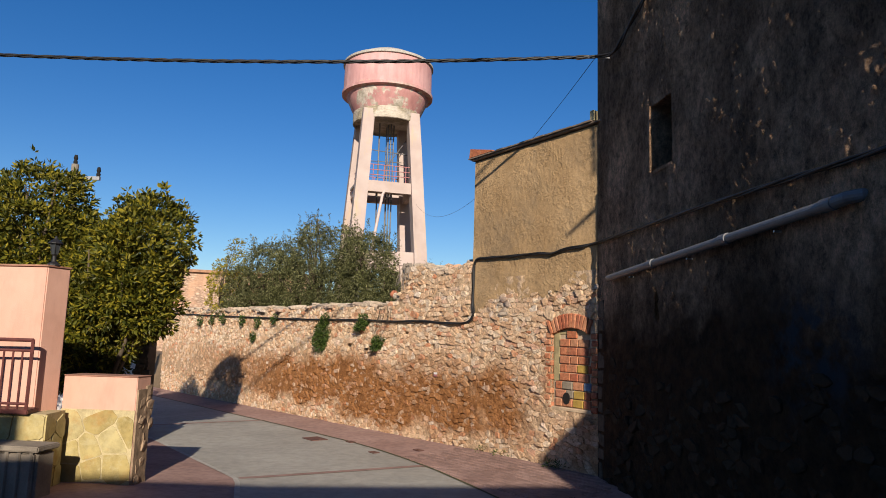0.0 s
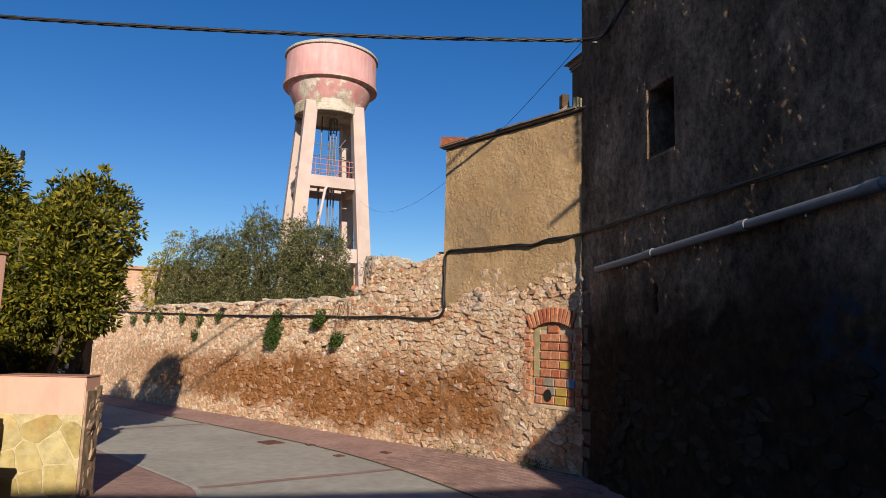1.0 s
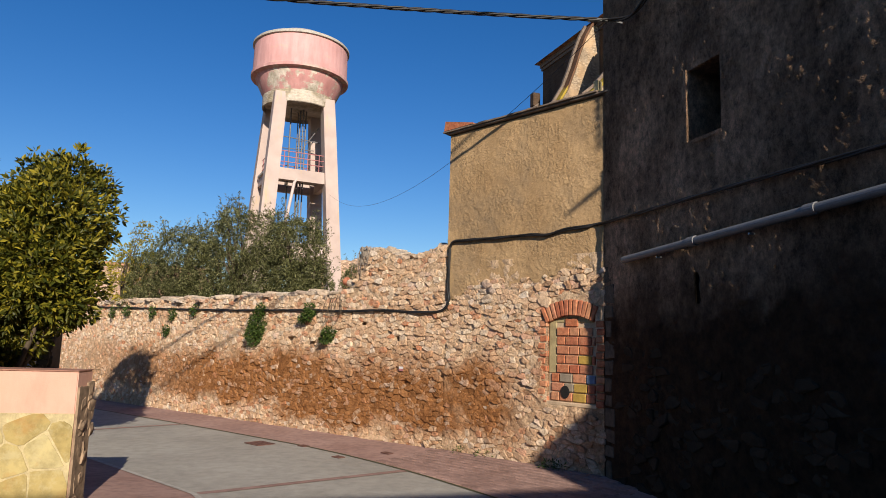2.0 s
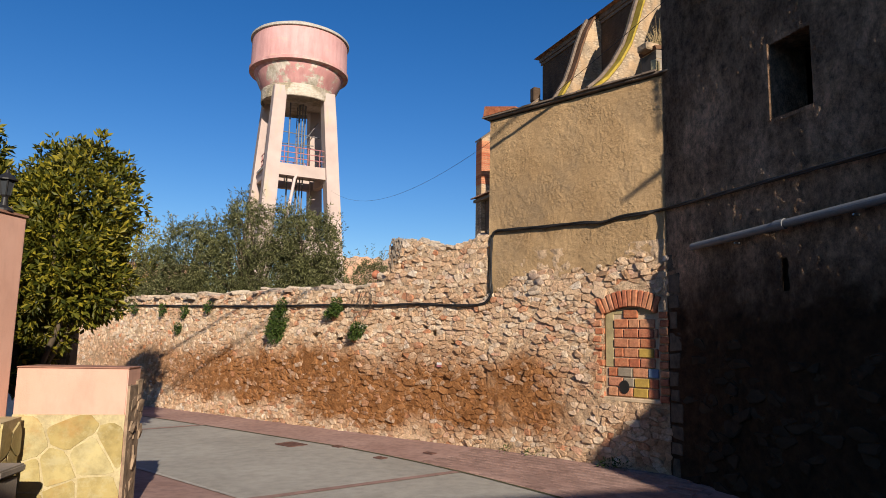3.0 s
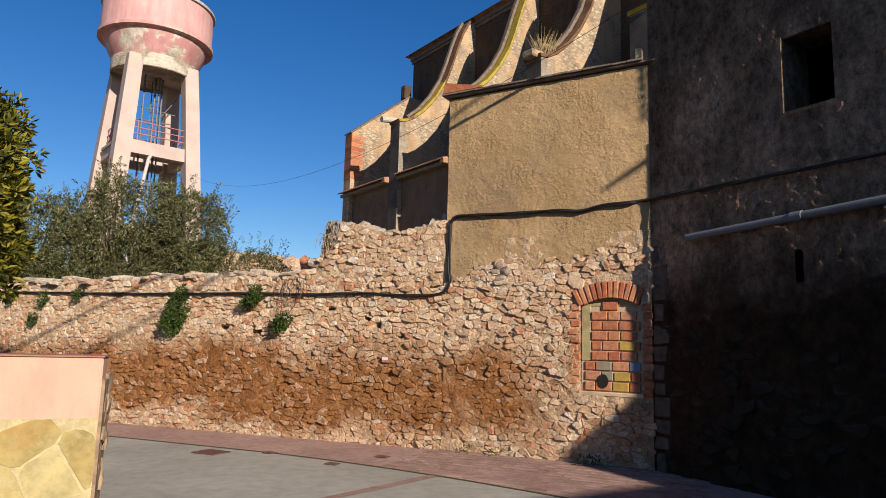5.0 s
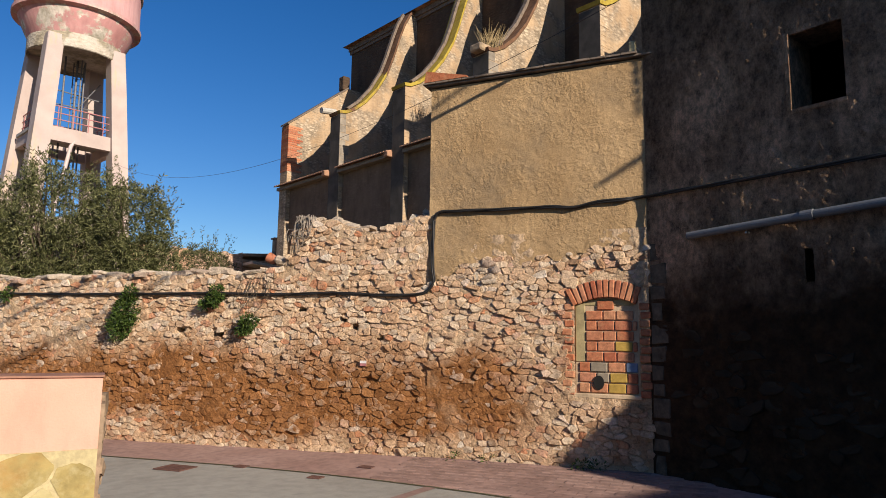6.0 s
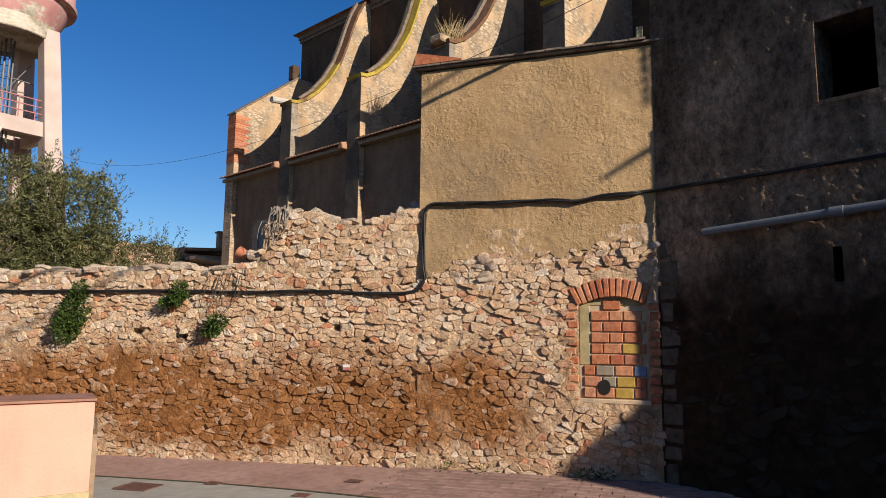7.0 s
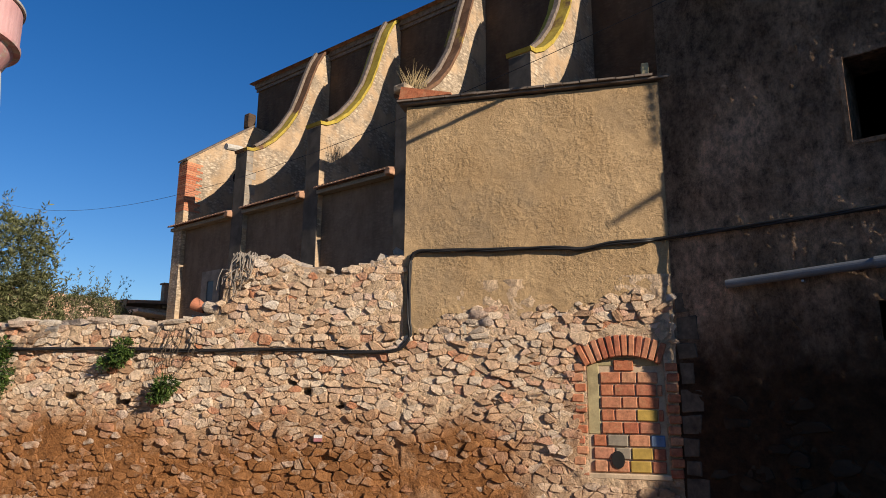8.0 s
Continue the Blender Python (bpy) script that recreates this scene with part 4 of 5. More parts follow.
part("overflow_pipe", tube(((0.55, -1.35, 10.0), (0.3, -1.5, 9.9), (0.05, -1.6, 9.3), (-0.35, -1.75, 6.6), (-0.6, -1.85, 3.0)), 0.075, 10), M["pipe_pink"], tower, "pale pink slanting overflow pipe")
lad = new("ladder")
lad.parent = tower
for sx in (-0.2, 0.2):
    part("stile", tube(((0.2 + sx, 0.55, 9.9), (0.2 + sx, 0.55, 13.8)), 0.025, 6), M["riser"], lad)
for i in range(13):
    part("rung", tube(((0.0, 0.55, 10.1 + i * 0.28), (0.4, 0.55, 10.1 + i * 0.28)), 0.016, 5), M["riser"], lad)
for i, (p, q) in enumerate((((-0.9, 0.2, 12.2), (1.2, 0.4, 12.0)), ((0.1, 0.1, 11.2), (1.1, 0.7, 12.9)), ((-0.8, 0.4, 11.6), (0.9, 0.2, 11.5)))):
    part("brace", tube((p, q), 0.025, 6), M["riser"], tower)
lad2 = new("lower_ladder")
lad2.parent = tower
q0 = leg_xy(3, 9.6) * 0.86
q1 = leg_xy(3, 3.0) * 0.86
for sx in (-0.2, 0.2):
    part("stile", tube((Vector((q0.x + sx, q0.y, 9.6)), Vector((q1.x + sx, q1.y, 3.0))), 0.025, 6), M["riser"], lad2)
for i in range(20):
    c = q0.lerp(q1, i / 20)
    part("rung", tube((c + Vector((-0.2, 0, 0)), c + Vector((0.2, 0, 0))), 0.016, 5), M["riser"], lad2)

# ---- church ----
CH = frame_matrix((7.582, 41.752, -0.17), (0.2050, -0.9787)) @ Matrix.Scale(1.0484, 4)
BAY = 5.134
church = holder("church", CH, "old church side with flying stone buttresses", "church")
# local x: along the side towards the street; local -y: outwards is negative x world, so y grows into the church
NAVE = 4.9
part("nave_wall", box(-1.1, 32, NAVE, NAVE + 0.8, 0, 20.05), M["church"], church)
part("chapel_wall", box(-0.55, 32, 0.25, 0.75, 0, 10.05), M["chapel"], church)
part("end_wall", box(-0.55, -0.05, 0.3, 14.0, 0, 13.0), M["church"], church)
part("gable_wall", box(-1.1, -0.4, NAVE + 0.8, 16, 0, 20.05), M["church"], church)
part("aisle_roof", extrude_profile([(0.0, 10.08), (NAVE, 11.6), (NAVE, 11.75), (0.0, 10.2)], 0, 32), M["tile"], church, "", Matrix(((0, 1, 0, 0), (1, 0, 0, 0), (0, 0, 1, 0), (0, 0, 0, 1))))
part("nave_roof", extrude_profile([(NAVE - 0.45, 20.05), (NAVE + 6, 22.2), (NAVE + 12, 20.05)], -1.5, 32), M["tile"], church, "", Matrix(((0, 1, 0, 0), (1, 0, 0, 0), (0, 0, 1, 0), (0, 0, 0, 1))))
part("nave_cornice", add_box(box(-1.25, 32, NAVE - 0.16, NAVE, 19.75, 20.05), -1.2, 32, NAVE - 0.08, NAVE, 19.55, 19.75), M["oldtile"], church, "stepped brick cornice")
PROFILE = [(0.0, 12.95), (0.35, 13.0), (0.9, 13.3), (1.6, 13.9), (2.3, 14.75), (2.95, 15.85), (3.35, 16.9), (3.7, 18.0), (4.05, 18.95), (4.45, 19.7), (NAVE, 20.05)]
for i in range(1, 7):
    x1 = i * BAY + 0.15
    x0 = x1 - 0.85
    outline = [(0, 0)] + PROFILE + [(NAVE, 0)]
    swap = Matrix(((0, 1, 0, 0), (1, 0, 0, 0), (0, 0, 1, 0), (0, 0, 0, 1)))
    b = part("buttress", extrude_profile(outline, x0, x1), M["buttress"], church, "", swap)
    lip = [(y - 0.05, z) for y, z in PROFILE] + [(y - 0.05 - 0.05, z + 0.14) for y, z in PROFILE[::-1]]
    part("coping", extrude_profile(lip, x0 - 0.06, x1 + 0.06), M["cap"] if i % 2 else M["cap_yellow"], b, "brick coping with yellow lichen")
    inner = [(y - 0.16, z + 0.13) for y, z in PROFILE[2:-1]] + [(y - 0.28, z + 0.2) for y, z in PROFILE[2:-1][::-1]]
    part("gutter", extrude_profile(inner, x0 + 0.3, x0 + 0.5), M["oldtile"], b)
    # dark sheets put the shade of the buttress front into colour
    part("pier_face", box(x0 - 0.004, x1 + 0.004, -0.03, 0.0, 0, 9.75), M["stain"], b, "lower face sheet, damp stain and shade in its black colour", swap)
    part("front_face", box(x0, x1, -0.015, 0.0, 9.76, 12.9), M["stain"], b, "dressed stone front sheet, shade in its black colour", swap)
    rng2 = random.Random(i)
    z = 9.2
    while z < 12.8:
        h = rng2.uniform(0.28, 0.42)
        w = rng2.choice((0.35, 0.55))
        part("quoin", box(x1 - 0.3, x1 + 0.012, -0.012, w, z, z + h - 0.02, 0.01), M["quoin"] if i % 2 else M["buttress"], b, "", swap)
        z += h
# end shoulder with brick quoins
sh = part("shoulder", extrude_profile([(0, 0), (0, 13.6), (3.9, 16.7), (NAVE, 16.7), (NAVE, 0)], -0.6, 0.15), M["buttress"], church, "", Matrix(((0, 1, 0, 0), (1, 0, 0, 0), (0, 0, 1, 0), (0, 0, 0, 1))))
part("shoulder_coping", extrude_profile([(-0.08, 13.56), (3.9, 16.7), (3.9, 16.80), (-0.08, 13.66)], -0.66, 0.19), M["oldtile"], sh, "", Matrix.Identity(4))
z = 10.9
for i in range(22):
    w = (0.9, 0.55, 0.75)[i % 3]
    part("quoin_brick", box(-0.02, w, -0.62, 0.165, z, z + 0.105, 0.008), M["brick"], sh)
    z += 0.12
part("pinnacle", box(-0.65, -0.15, 3.7, 4.2, 16.7, 17.6, 0.05), M["church"], church)
# little tiled eaves between the buttresses
for i in range(6):
    a, b = i * BAY + (0.15 if i else -0.75), (i + 1) * BAY - 0.7
    eave = new("eave")
    eave.parent = church
    eave["label"] = "clay tile eave over the chapel wall"
    part("eave_board", box(a, b, -0.10, 0.4, 9.86, 10.02), M["wood"], eave)
    n = int((b - a) / 0.235)
    bm = bmesh.new()
    for j in range(n + 1):
        c = a + 0.12 + j * (b - a - 0.24) / n
        half = [(c + 0.105 * math.cos(q), 10.04 + 0.085 * math.sin(q)) for q in [math.pi * s / 6 for s in range(7)]]
        vs0 = [bm.verts.new((x, -0.3, z)) for x, z in half]
        vs1 = [bm.verts.new((x, 0.5, z + 0.2)) for x, z in half]
        for s in range(6):
            bm.faces.new((vs0[s], vs0[s + 1], vs1[s + 1], vs1[s]))
        bm.faces.new(vs0)
    tagged(part("eave_tiles", bm, M["tile"], eave), kind="stuff")
    part("end_bracket", box(b - 0.3, b + 0.02, -0.28, 0.3, 9.84, 10.1, 0.03), M["tile"], eave)
part("waterspout", tube(((4.35, -0.55, 13.2), (4.35, 0.3, 13.3)), 0.16, 10), M["cement"], church, "projecting stone waterspout")
# vents are black discs on the wall, their dark inside painted
part("vent_hole", lathe([(0, 0), (0.33, 0), (0.33, 0.04), (0, 0.04)], 20), M["black"], church, "black disc standing in for a round vent opening", pose(0.13, 3.05, 13.35, 0, 90, 0))
part("vent_hole", lathe([(0, 0), (0.33, 0), (0.33, 0.04), (0, 0.04)], 20), M["black"], church, "black disc standing in for a round vent opening", pose(3 * BAY - 2.2, NAVE - 0.03, 12.6, 90, 0, 0))
cw = new("window")
cw.parent = church
part("surround", add_box(add_box(add_box(box(2.0, 2.48, 0.19, 0.3, 5.6, 7.5), 3.02, 3.5, 0.19, 0.3, 5.6, 7.5), 2.48, 3.02, 0.19, 0.3, 7.0, 7.5), 2.48, 3.02, 0.19, 0.3, 5.6, 6.05), M["quoin"], cw)
part("pane", box(2.48, 3.02, 0.22, 0.245, 6.05, 7.0), M["glass"], cw)
rw = random.Random(3)
z = 0.5
while z < 10:
    h = rw.uniform(0.3, 0.45)
    part("corner_stone", box(-0.6, -0.6 + rw.choice((0.45, 0.7)), 0.235, 0.9, z, z + h - 0.03, 0.02), M["quoin"], church)
    z += h

# ---- pink house and its garden wall ----
PINK = pose(0.22, -0.17, 0)
pink = holder("pink_house", PINK, "peach rendered house terrace with yellow flagstone plinth", "house")


def prism(pts, z0, z1, bevel=0.0):
    bm = bmesh.new()
    a = [bm.verts.new((x, y, z0)) for x, y in pts]
    b = [bm.verts.new((x, y, z1)) for x, y in pts]
    n = len(pts)
    bm.faces.new(a)
    bm.faces.new(b)
    for i in range(n):
        bm.faces.new((a[i], a[(i + 1) % n], b[(i + 1) % n], b[i]))
    if bevel:
        bmesh.ops.bevel(bm, geom=list(bm.edges), offset=bevel, segments=2, affect="EDGES")
    return bm


HA, HB = (-4.92, 8.36), (-4.82, 8.68)
part("wall", prism(((-10, 8.95), HA, HB, (-5.4, 9.3), (-10, 9.6)), 0.0, 2.66, 0.012), M["pink"], pink)
part("wall_coping", prism(((-10, 8.93), (HA[0] + 0.01, HA[1] - 0.02), (HB[0] + 0.015, HB[1]), (-5.39, 9.32), (-10, 9.62)), 2.66, 2.68), M["rim"], pink)
part("plinth", prism(((-10, 8.5), (-4.64, 8.14), (-4.67, 8.60), (-10, 8.9)), -0.1, 0.946), M["joint"], pink)
part("ledge", prism(((-10, 8.44), (-4.80, 8.05), (-4.84, 8.34), (-10, 8.93)), 0.95, 1.0, 0.01), M["iron"], pink, "dark terracotta ledge")


def flagstones(x0, x1, z0, z1, rng_, size=0.34):
    """Crazy paving: cells round scattered centres, clipped to each other."""
    nx, nzz = max(2, int((x1 - x0) / size)), max(2, int((z1 - z0) / (size * 0.9)))
    seeds = [((i + rng_.uniform(0.1, 0.9)) * (x1 - x0) / nx + x0, (j + rng_.uniform(0.1, 0.9)) * (z1 - z0) / nzz + z0) for i in range(-1, nx + 1) for j in range(-1, nzz + 1)]
    out = []
    for s in seeds:
        if not (x0 < s[0] < x1 and z0 < s[1] < z1):
            continue
        poly = [(x0, z0), (x1, z0), (x1, z1), (x0, z1)]
        for o in seeds:
            if o == s:
                continue
            mx, mz, dx, dz = (s[0] + o[0]) / 2, (s[1] + o[1]) / 2, o[0] - s[0], o[1] - s[1]
            ln = math.hypot(dx, dz)
            res = []
            val = lambda p: ((p[0] - mx) * dx + (p[1] - mz) * dz) / ln + 0.010
            for p, q in zip(poly, poly[1:] + poly[:1]):
                a, b = val(p), val(q)
                if a <= 0:
                    res.append(p)
                if a * b < 0:
                    t = a / (a - b)
                    res.append((p[0] + (q[0] - p[0]) * t, p[1] + (q[1] - p[1]) * t))
            poly = res
            if len(poly) < 3:
                break
        if len(poly) >= 3:
            soft = []
            for p, q in zip(poly, poly[1:] + poly[:1]):
                for f in (0.10, 0.22, 0.78, 0.90):
                    soft.append((p[0] + (q[0] - p[0]) * f + rng_.uniform(-0.006, 0.006), p[1] + (q[1] - p[1]) * f + rng_.uniform(-0.006, 0.006)))
            out.append([(min(max(x, x0), x1), min(max(z, z0), z1)) for x, z in soft])
    return out


def clad(parent, a, b, z0, z1, seed, step=0.34):
    """Flagstone slabs on the face from a to b (plan points), facing the street."""
    a, b = Vector((*a, 0)), Vector((*b, 0))
    m = frame_matrix(a, b - a)
    for poly in flagstones(0, (b - a).length, z0, z1, random.Random(seed), step):
        bm = extrude_profile(poly, -0.013 - random.Random(len(poly) + seed).uniform(0, 0.004), 0.0)
        part("flagstone", bm, M["clad"], parent, "", m)


clad(pink, (-10, 8.5), (-4.64, 8.14), 0.0, 0.94, 4)
clad(pink, (-4.64, 8.14), (-4.67, 8.60), 0.0, 0.94, 6)
rail = new("railing")
rail.parent = pink
rail["label"] = "dark red iron balcony railing"
ra, rb = Vector((-9.8, 8.50, 0)), Vector((-4.86, 8.12, 0))
for z in (1.06, 1.66, 1.78):
    part("rail", tube((ra + Vector((0, 0, z)), rb + Vector((0, 0, z))), 0.016 if z < 1.7 else 0.022, 8), M["iron"], rail)
n = 44
for i in range(n + 1):
    p = ra.lerp(rb, i / n)
    part("baluster", tube((p + Vector((0, 0, 1.0)), p + Vector((0, 0, 1.66 if i < n else 1.79))), 0.011 if i < n else 0.02, 6), M["iron"], rail)

garden = holder("garden_wall", pose(0, 0, 0), "low peach garden wall with flagstone foot and raw stone end", "wall")
GA, GB = (-4.57, 8.55), (-3.655, 8.535)
GC, GD = (-3.63, 8.86), (-4.53, 8.9)
part("core", prism((GA, GB, GC, GD), -0.1, 1.352, 0.008), M["pink"], garden)
part("coping", prism(((GA[0], GA[1] - 0.008), (GB[0] + 0.006, GB[1] - 0.008), (GC[0] + 0.006, GC[1]), GD), 1.352, 1.362), M["rim"], garden)
part("backing", prism((GA, GB, (GB[0], GB[1] - 0.009), (GA[0], GA[1] - 0.009)), 0.0, 0.952), M["joint"], garden)
clad(garden, GA, GB, 0.05, 0.95, 9, 0.30)
# the end face's shade is put into its dark rock colour
part("raw_end", prism(((GB[0] - 0.02, GB[1] + 0.012), (GB[0] + 0.022, GB[1] + 0.012), (GC[0] + 0.022, GC[1] - 0.004), (GC[0] - 0.02, GC[1] - 0.004)), 0.0, 1.2), M["darkend"], garden, "raw rubble end with its shade put into the colour")
endm = frame_matrix((GB[0] - 0.02, GB[1], 0), (GC[0] - GB[0], GC[1] - GB[1]))
rg = random.Random(8)
END_ME = [mesh_data("stone", v, f, M["darkend"]) for v, f in stone_shapes(12, random.Random(31), 5.0)]
z = 0.02
while z < 1.14:
    x = 0.07
    while x < 0.30:
        w, h = rg.uniform(0.07, 0.17), rg.uniform(0.06, 0.14)
        m = endm @ Matrix.Translation((x + w / 2, 0.02 + rg.uniform(-0.02, 0.02), z + h / 2)) @ Euler((0, rg.gauss(0, 0.35), rg.uniform(-0.2, 0.2))).to_matrix().to_4x4() @ Matrix.Diagonal((w * 1.1, rg.uniform(0.09, 0.15), h * 1.3, 1))
        piece("stone", END_ME[rg.randrange(12)], garden, m)
        x += w
    z += 0.085
planter = holder("planter", PINK, "ribbed concrete planter trough against the plinth", "planter")
part("trough", prism(((-7.0, 7.95), (-4.46, 7.74), (-4.43, 8.04), (-7.0, 8.26)), 0.06, 0.60, 0.03), M["quoin"], planter)
part("rim", prism(((-7.04, 7.91), (-4.43, 7.70), (-4.40, 8.07), (-7.04, 8.30)), 0.60, 0.66, 0.012), M["quoin"], planter)
for i in range(18):
    x = -6.9 + i * 0.14
    part("rib", tube(((x, 7.945 - (x + 7.0) * 0.0827, 0.08), (x, 7.945 - (x + 7.0) * 0.0827, 0.59)), 0.022, 6), M["quoin"], planter)
lantern = holder("lantern", PINK @ pose(HA[0] - 0.01, HA[1] + 0.12, 2.68), "black metal lantern on the wall top", "lantern")
part("foot", lathe([(0, 0), (0.075, 0), (0.07, 0.02), (0.03, 0.05), (0.022, 0.12), (0.035, 0.14), (0, 0.14)], 16), M["cable"], lantern)
part("glass_body", lathe([(0, 0.14), (0.035, 0.14), (0.06, 0.27), (0, 0.27)], 6), M["glass"], lantern, "smoked glass body")
for k in range(6):
    a = k * math.pi / 3
    part("bar", tube(((0.038 * math.cos(a), 0.038 * math.sin(a), 0.14), (0.064 * math.cos(a), 0.064 * math.sin(a), 0.275)), 0.006, 5), M["cable"], lantern)
part("cap", lathe([(0.085, 0.27), (0.085, 0.28), (0.05, 0.31), (0.02, 0.335), (0.012, 0.36), (0.0, 0.375)], 12), M["cable"], lantern)

# ---- pipe, cables ----
fm3 = lambda r, off, z: F3 @ Vector((r, off, z))
pipe = holder("drain_pipe", pose(0, 0, 0), "grey plastic drain pipe across the shaded wall", "pipe")
for a, b in ((8.71, 7.35), (7.35, 5.8), (5.8, 4.4)):
    za, zb = [interp(r, ((4.25, 3.03), (8.76, 2.815))) for r in (a, b)]
    part("pipe_length", tube((fm3(a, 0.075, za), fm3(b, 0.075, zb)), 0.044, 16), M["pipe"], pipe)
    part("socket", tube((fm3(b + 0.1, 0.078, zb - 0.005), fm3(b - 0.02, 0.078, zb)), 0.054, 16), M["pipe"], pipe)
    part("bracket", tube((fm3((a + b) / 2, 0.075, (za + zb) / 2 - 0.07), fm3((a + b) / 2, -0.06, (za + zb) / 2 - 0.07)), 0.012, 6), M["metal"], pipe)
part("elbow", tube((fm3(4.42, 0.078, 3.02), fm3(4.28, 0.06, 3.04), fm3(4.2, 0.0, 3.05), fm3(4.16, -0.1, 3.05)), 0.05, 14), M["pipe"], pipe)


def strands(name, pts, radius, parent, twist=0.0, count=2, step=0.05, label=""):
    """A bundle of thin cables along pts, wound round each other."""
    pts = [Vector(p) for p in pts]
    dense = []
    for i in range(len(pts) - 1):
        p0, p1, p2, p3 = pts[max(i - 1, 0)], pts[i], pts[i + 1], pts[min(i + 2, len(pts) - 1)]
        n = max(2, int((p2 - p1).length / step))
        for j in range(n):
            t = j / n
            dense.append(0.5 * ((2 * p1) + (p2 - p0) * t + (2 * p0 - 5 * p1 + 4 * p2 - p3) * t * t + (3 * p1 - p0 - 3 * p2 + p3) * t ** 3))
    dense.append(pts[-1])
    for k in range(count):
        run, out = 0.0, []
        for i, p in enumerate(dense):
            if i:
                run += (p - dense[i - 1]).length
            d = (dense[min(i + 1, len(dense) - 1)] - dense[max(i - 1, 0)]).normalized()
            s = d.orthogonal().normalized() if abs(d.z) > 0.95 else d.cross(Vector((0, 0, 1))).normalized()
            up = s.cross(d)
            a = twist * run + 2 * math.pi * k / count + 0.4 * math.sin(run * 1.9 + k)
            out.append(p + (s * math.cos(a) + up * math.sin(a)) * radius * 0.95)
        part(name, tube(out, radius, 6), M["cable"], parent, label, smooth=True)


f1 = lambda s, z, off=0.05: F1 @ Vector((s, off, z))
f2 = lambda s, z, off=0.06: F2 @ Vector((s, off, z))
wire = holder("wall_cable", pose(0, 0, 0), "bundle of black cables clipped along the walls", "cable")
strands("strand", [fm3(2.0, 0.045, 3.27), fm3(4.5, 0.045, 3.32), fm3(6.5, 0.045, 3.36), fm3(8.2, 0.045, 3.37), fm3(9.3, 0.045, 3.38), f1(0.15, 3.36), f1(0.5, 3.35), f1(0.8, 3.30), f1(1.1, 3.33), f1(1.8, 3.34), f1(2.4, 3.36), f1(2.66, 3.36), f1(2.74, 3.28), f1(2.76, 3.05), f1(2.76, 2.6), f1(2.74, 2.4), f1(2.83, 2.27), f2(0.15, 2.22), f2(0.6, 2.21), f2(1.5, 2.25), f2(2.5, 2.24), f2(3.6, 2.27), f2(5.0, 2.28), f2(7.0, 2.30), f2(10, 2.36), f2(14, 2.45), f2(18, 2.55)], 0.013, wire, 3.0, 3)

hook = Vector((2.17, 9.34, 6.02))
over = holder("overhead_cable", pose(0, 0, 0), "thick twisted overhead cable strung across the street", "cable")
far_end = Vector((-9.24, 9.34, 5.87))
pts = [hook.lerp(far_end, t) - Vector((0, 0, 0.16 * 4 * t * (1 - t))) for t in [i / 14 for i in range(15)]]
strands("strand", pts, 0.015, over, 9.0, 3, 0.06)
strands("strand", [hook, fm3(8.5, 0.08, 5.96), fm3(8.1, 0.07, 6.07), fm3(7.2, 0.06, 6.38), fm3(5.0, 0.06, 7.0), fm3(2.0, 0.06, 7.5)], 0.016, over, 6.0, 2)
part("wall_hook", add_tube(tube((fm3(8.8, -0.05, 6.01), hook), 0.014, 8), (hook + Vector((-0.28, 0.02, -0.03)), hook + Vector((-0.1, 0.0, -0.01))), 0.025, 8), M["metal"], over, "galvanised tension clamp")

# unseen cable, bent so its shadow crosses the long wall but misses the stucco
high = holder("street_cable", pose(0, 0, 0), "thick black cable high over the street", "cable")
part("strand", tube([(3.46, 2.0, 9.72), (2.2, 2.0, 9.26), (1.2, 2.0, 8.88), (-0.97, 2.0, 8.2), (-2.67, 2.0, 7.94), (-6.0, 2.0, 7.6), (-13.0, 2.0, 7.5)], 0.035, 6), M["cable"], high)

# unseen rod, added so that its shadow smudges the ochre stucco
bracket = holder("shadow_rod", pose(0, 0, 0), "unseen iron rod added to cast a smudge of shadow", "bracket")
part("rod", tube(((3.62, 1.92, 7.42), (3.45, 1.95, 7.26), (3.12, 1.98, 7.08)), [0.05, 0.045, 0.03], 8), M["iron"], bracket)

thin = holder("service_cable", pose(0, 0, 0), "thin black cable slung from wall hook to water tower", "cable")
ta, tb = hook, Vector((TX + 1.88, TY - 0.6, 9.57))
part("strand", tube([ta.lerp(tb, t) - Vector((0, 0, 1.5 * 4 * t * (1 - t))) for t in [i / 60 for i in range(61)]], 0.0045, 5), M["cable"], thin)

# ---- covers in the road ----


def cover(u, v, w, d, turn, name, label):
    x, y = from_uv(u, v)
    c = holder(name, frame_matrix((x, y, ground_z(x, y) + 0.016), D2) @ pose(0, 0, 0, 0, 0, turn), label, "manhole cover")
    part("frame", add_box(add_box(add_box(box(-w / 2, w / 2, -d / 2, -d / 2 + 0.03, 0, 0.012), -w / 2, w / 2, d / 2 - 0.03, d / 2, 0, 0.012), -w / 2, -w / 2 + 0.03, -d / 2 + 0.03, d / 2 - 0.03, 0, 0.012), w / 2 - 0.03, w / 2, -d / 2 + 0.03, d / 2 - 0.03, 0, 0.012), M["rust"], c)
    bm = box(-w / 2 + 0.034, w / 2 - 0.034, -d / 2 + 0.034, d / 2 - 0.034, 0, 0.008)
    part("lid", bm, M["rust"], c)
    for i in range(3):
        part("rib", box(-w / 2 + 0.05, w / 2 - 0.05, -d / 4 + i * d / 4 - 0.008, -d / 4 + i * d / 4 + 0.008, 0.0085, 0.0125), M["rust"], c)
    return c


u, v = uv(-2.347, 13.589)
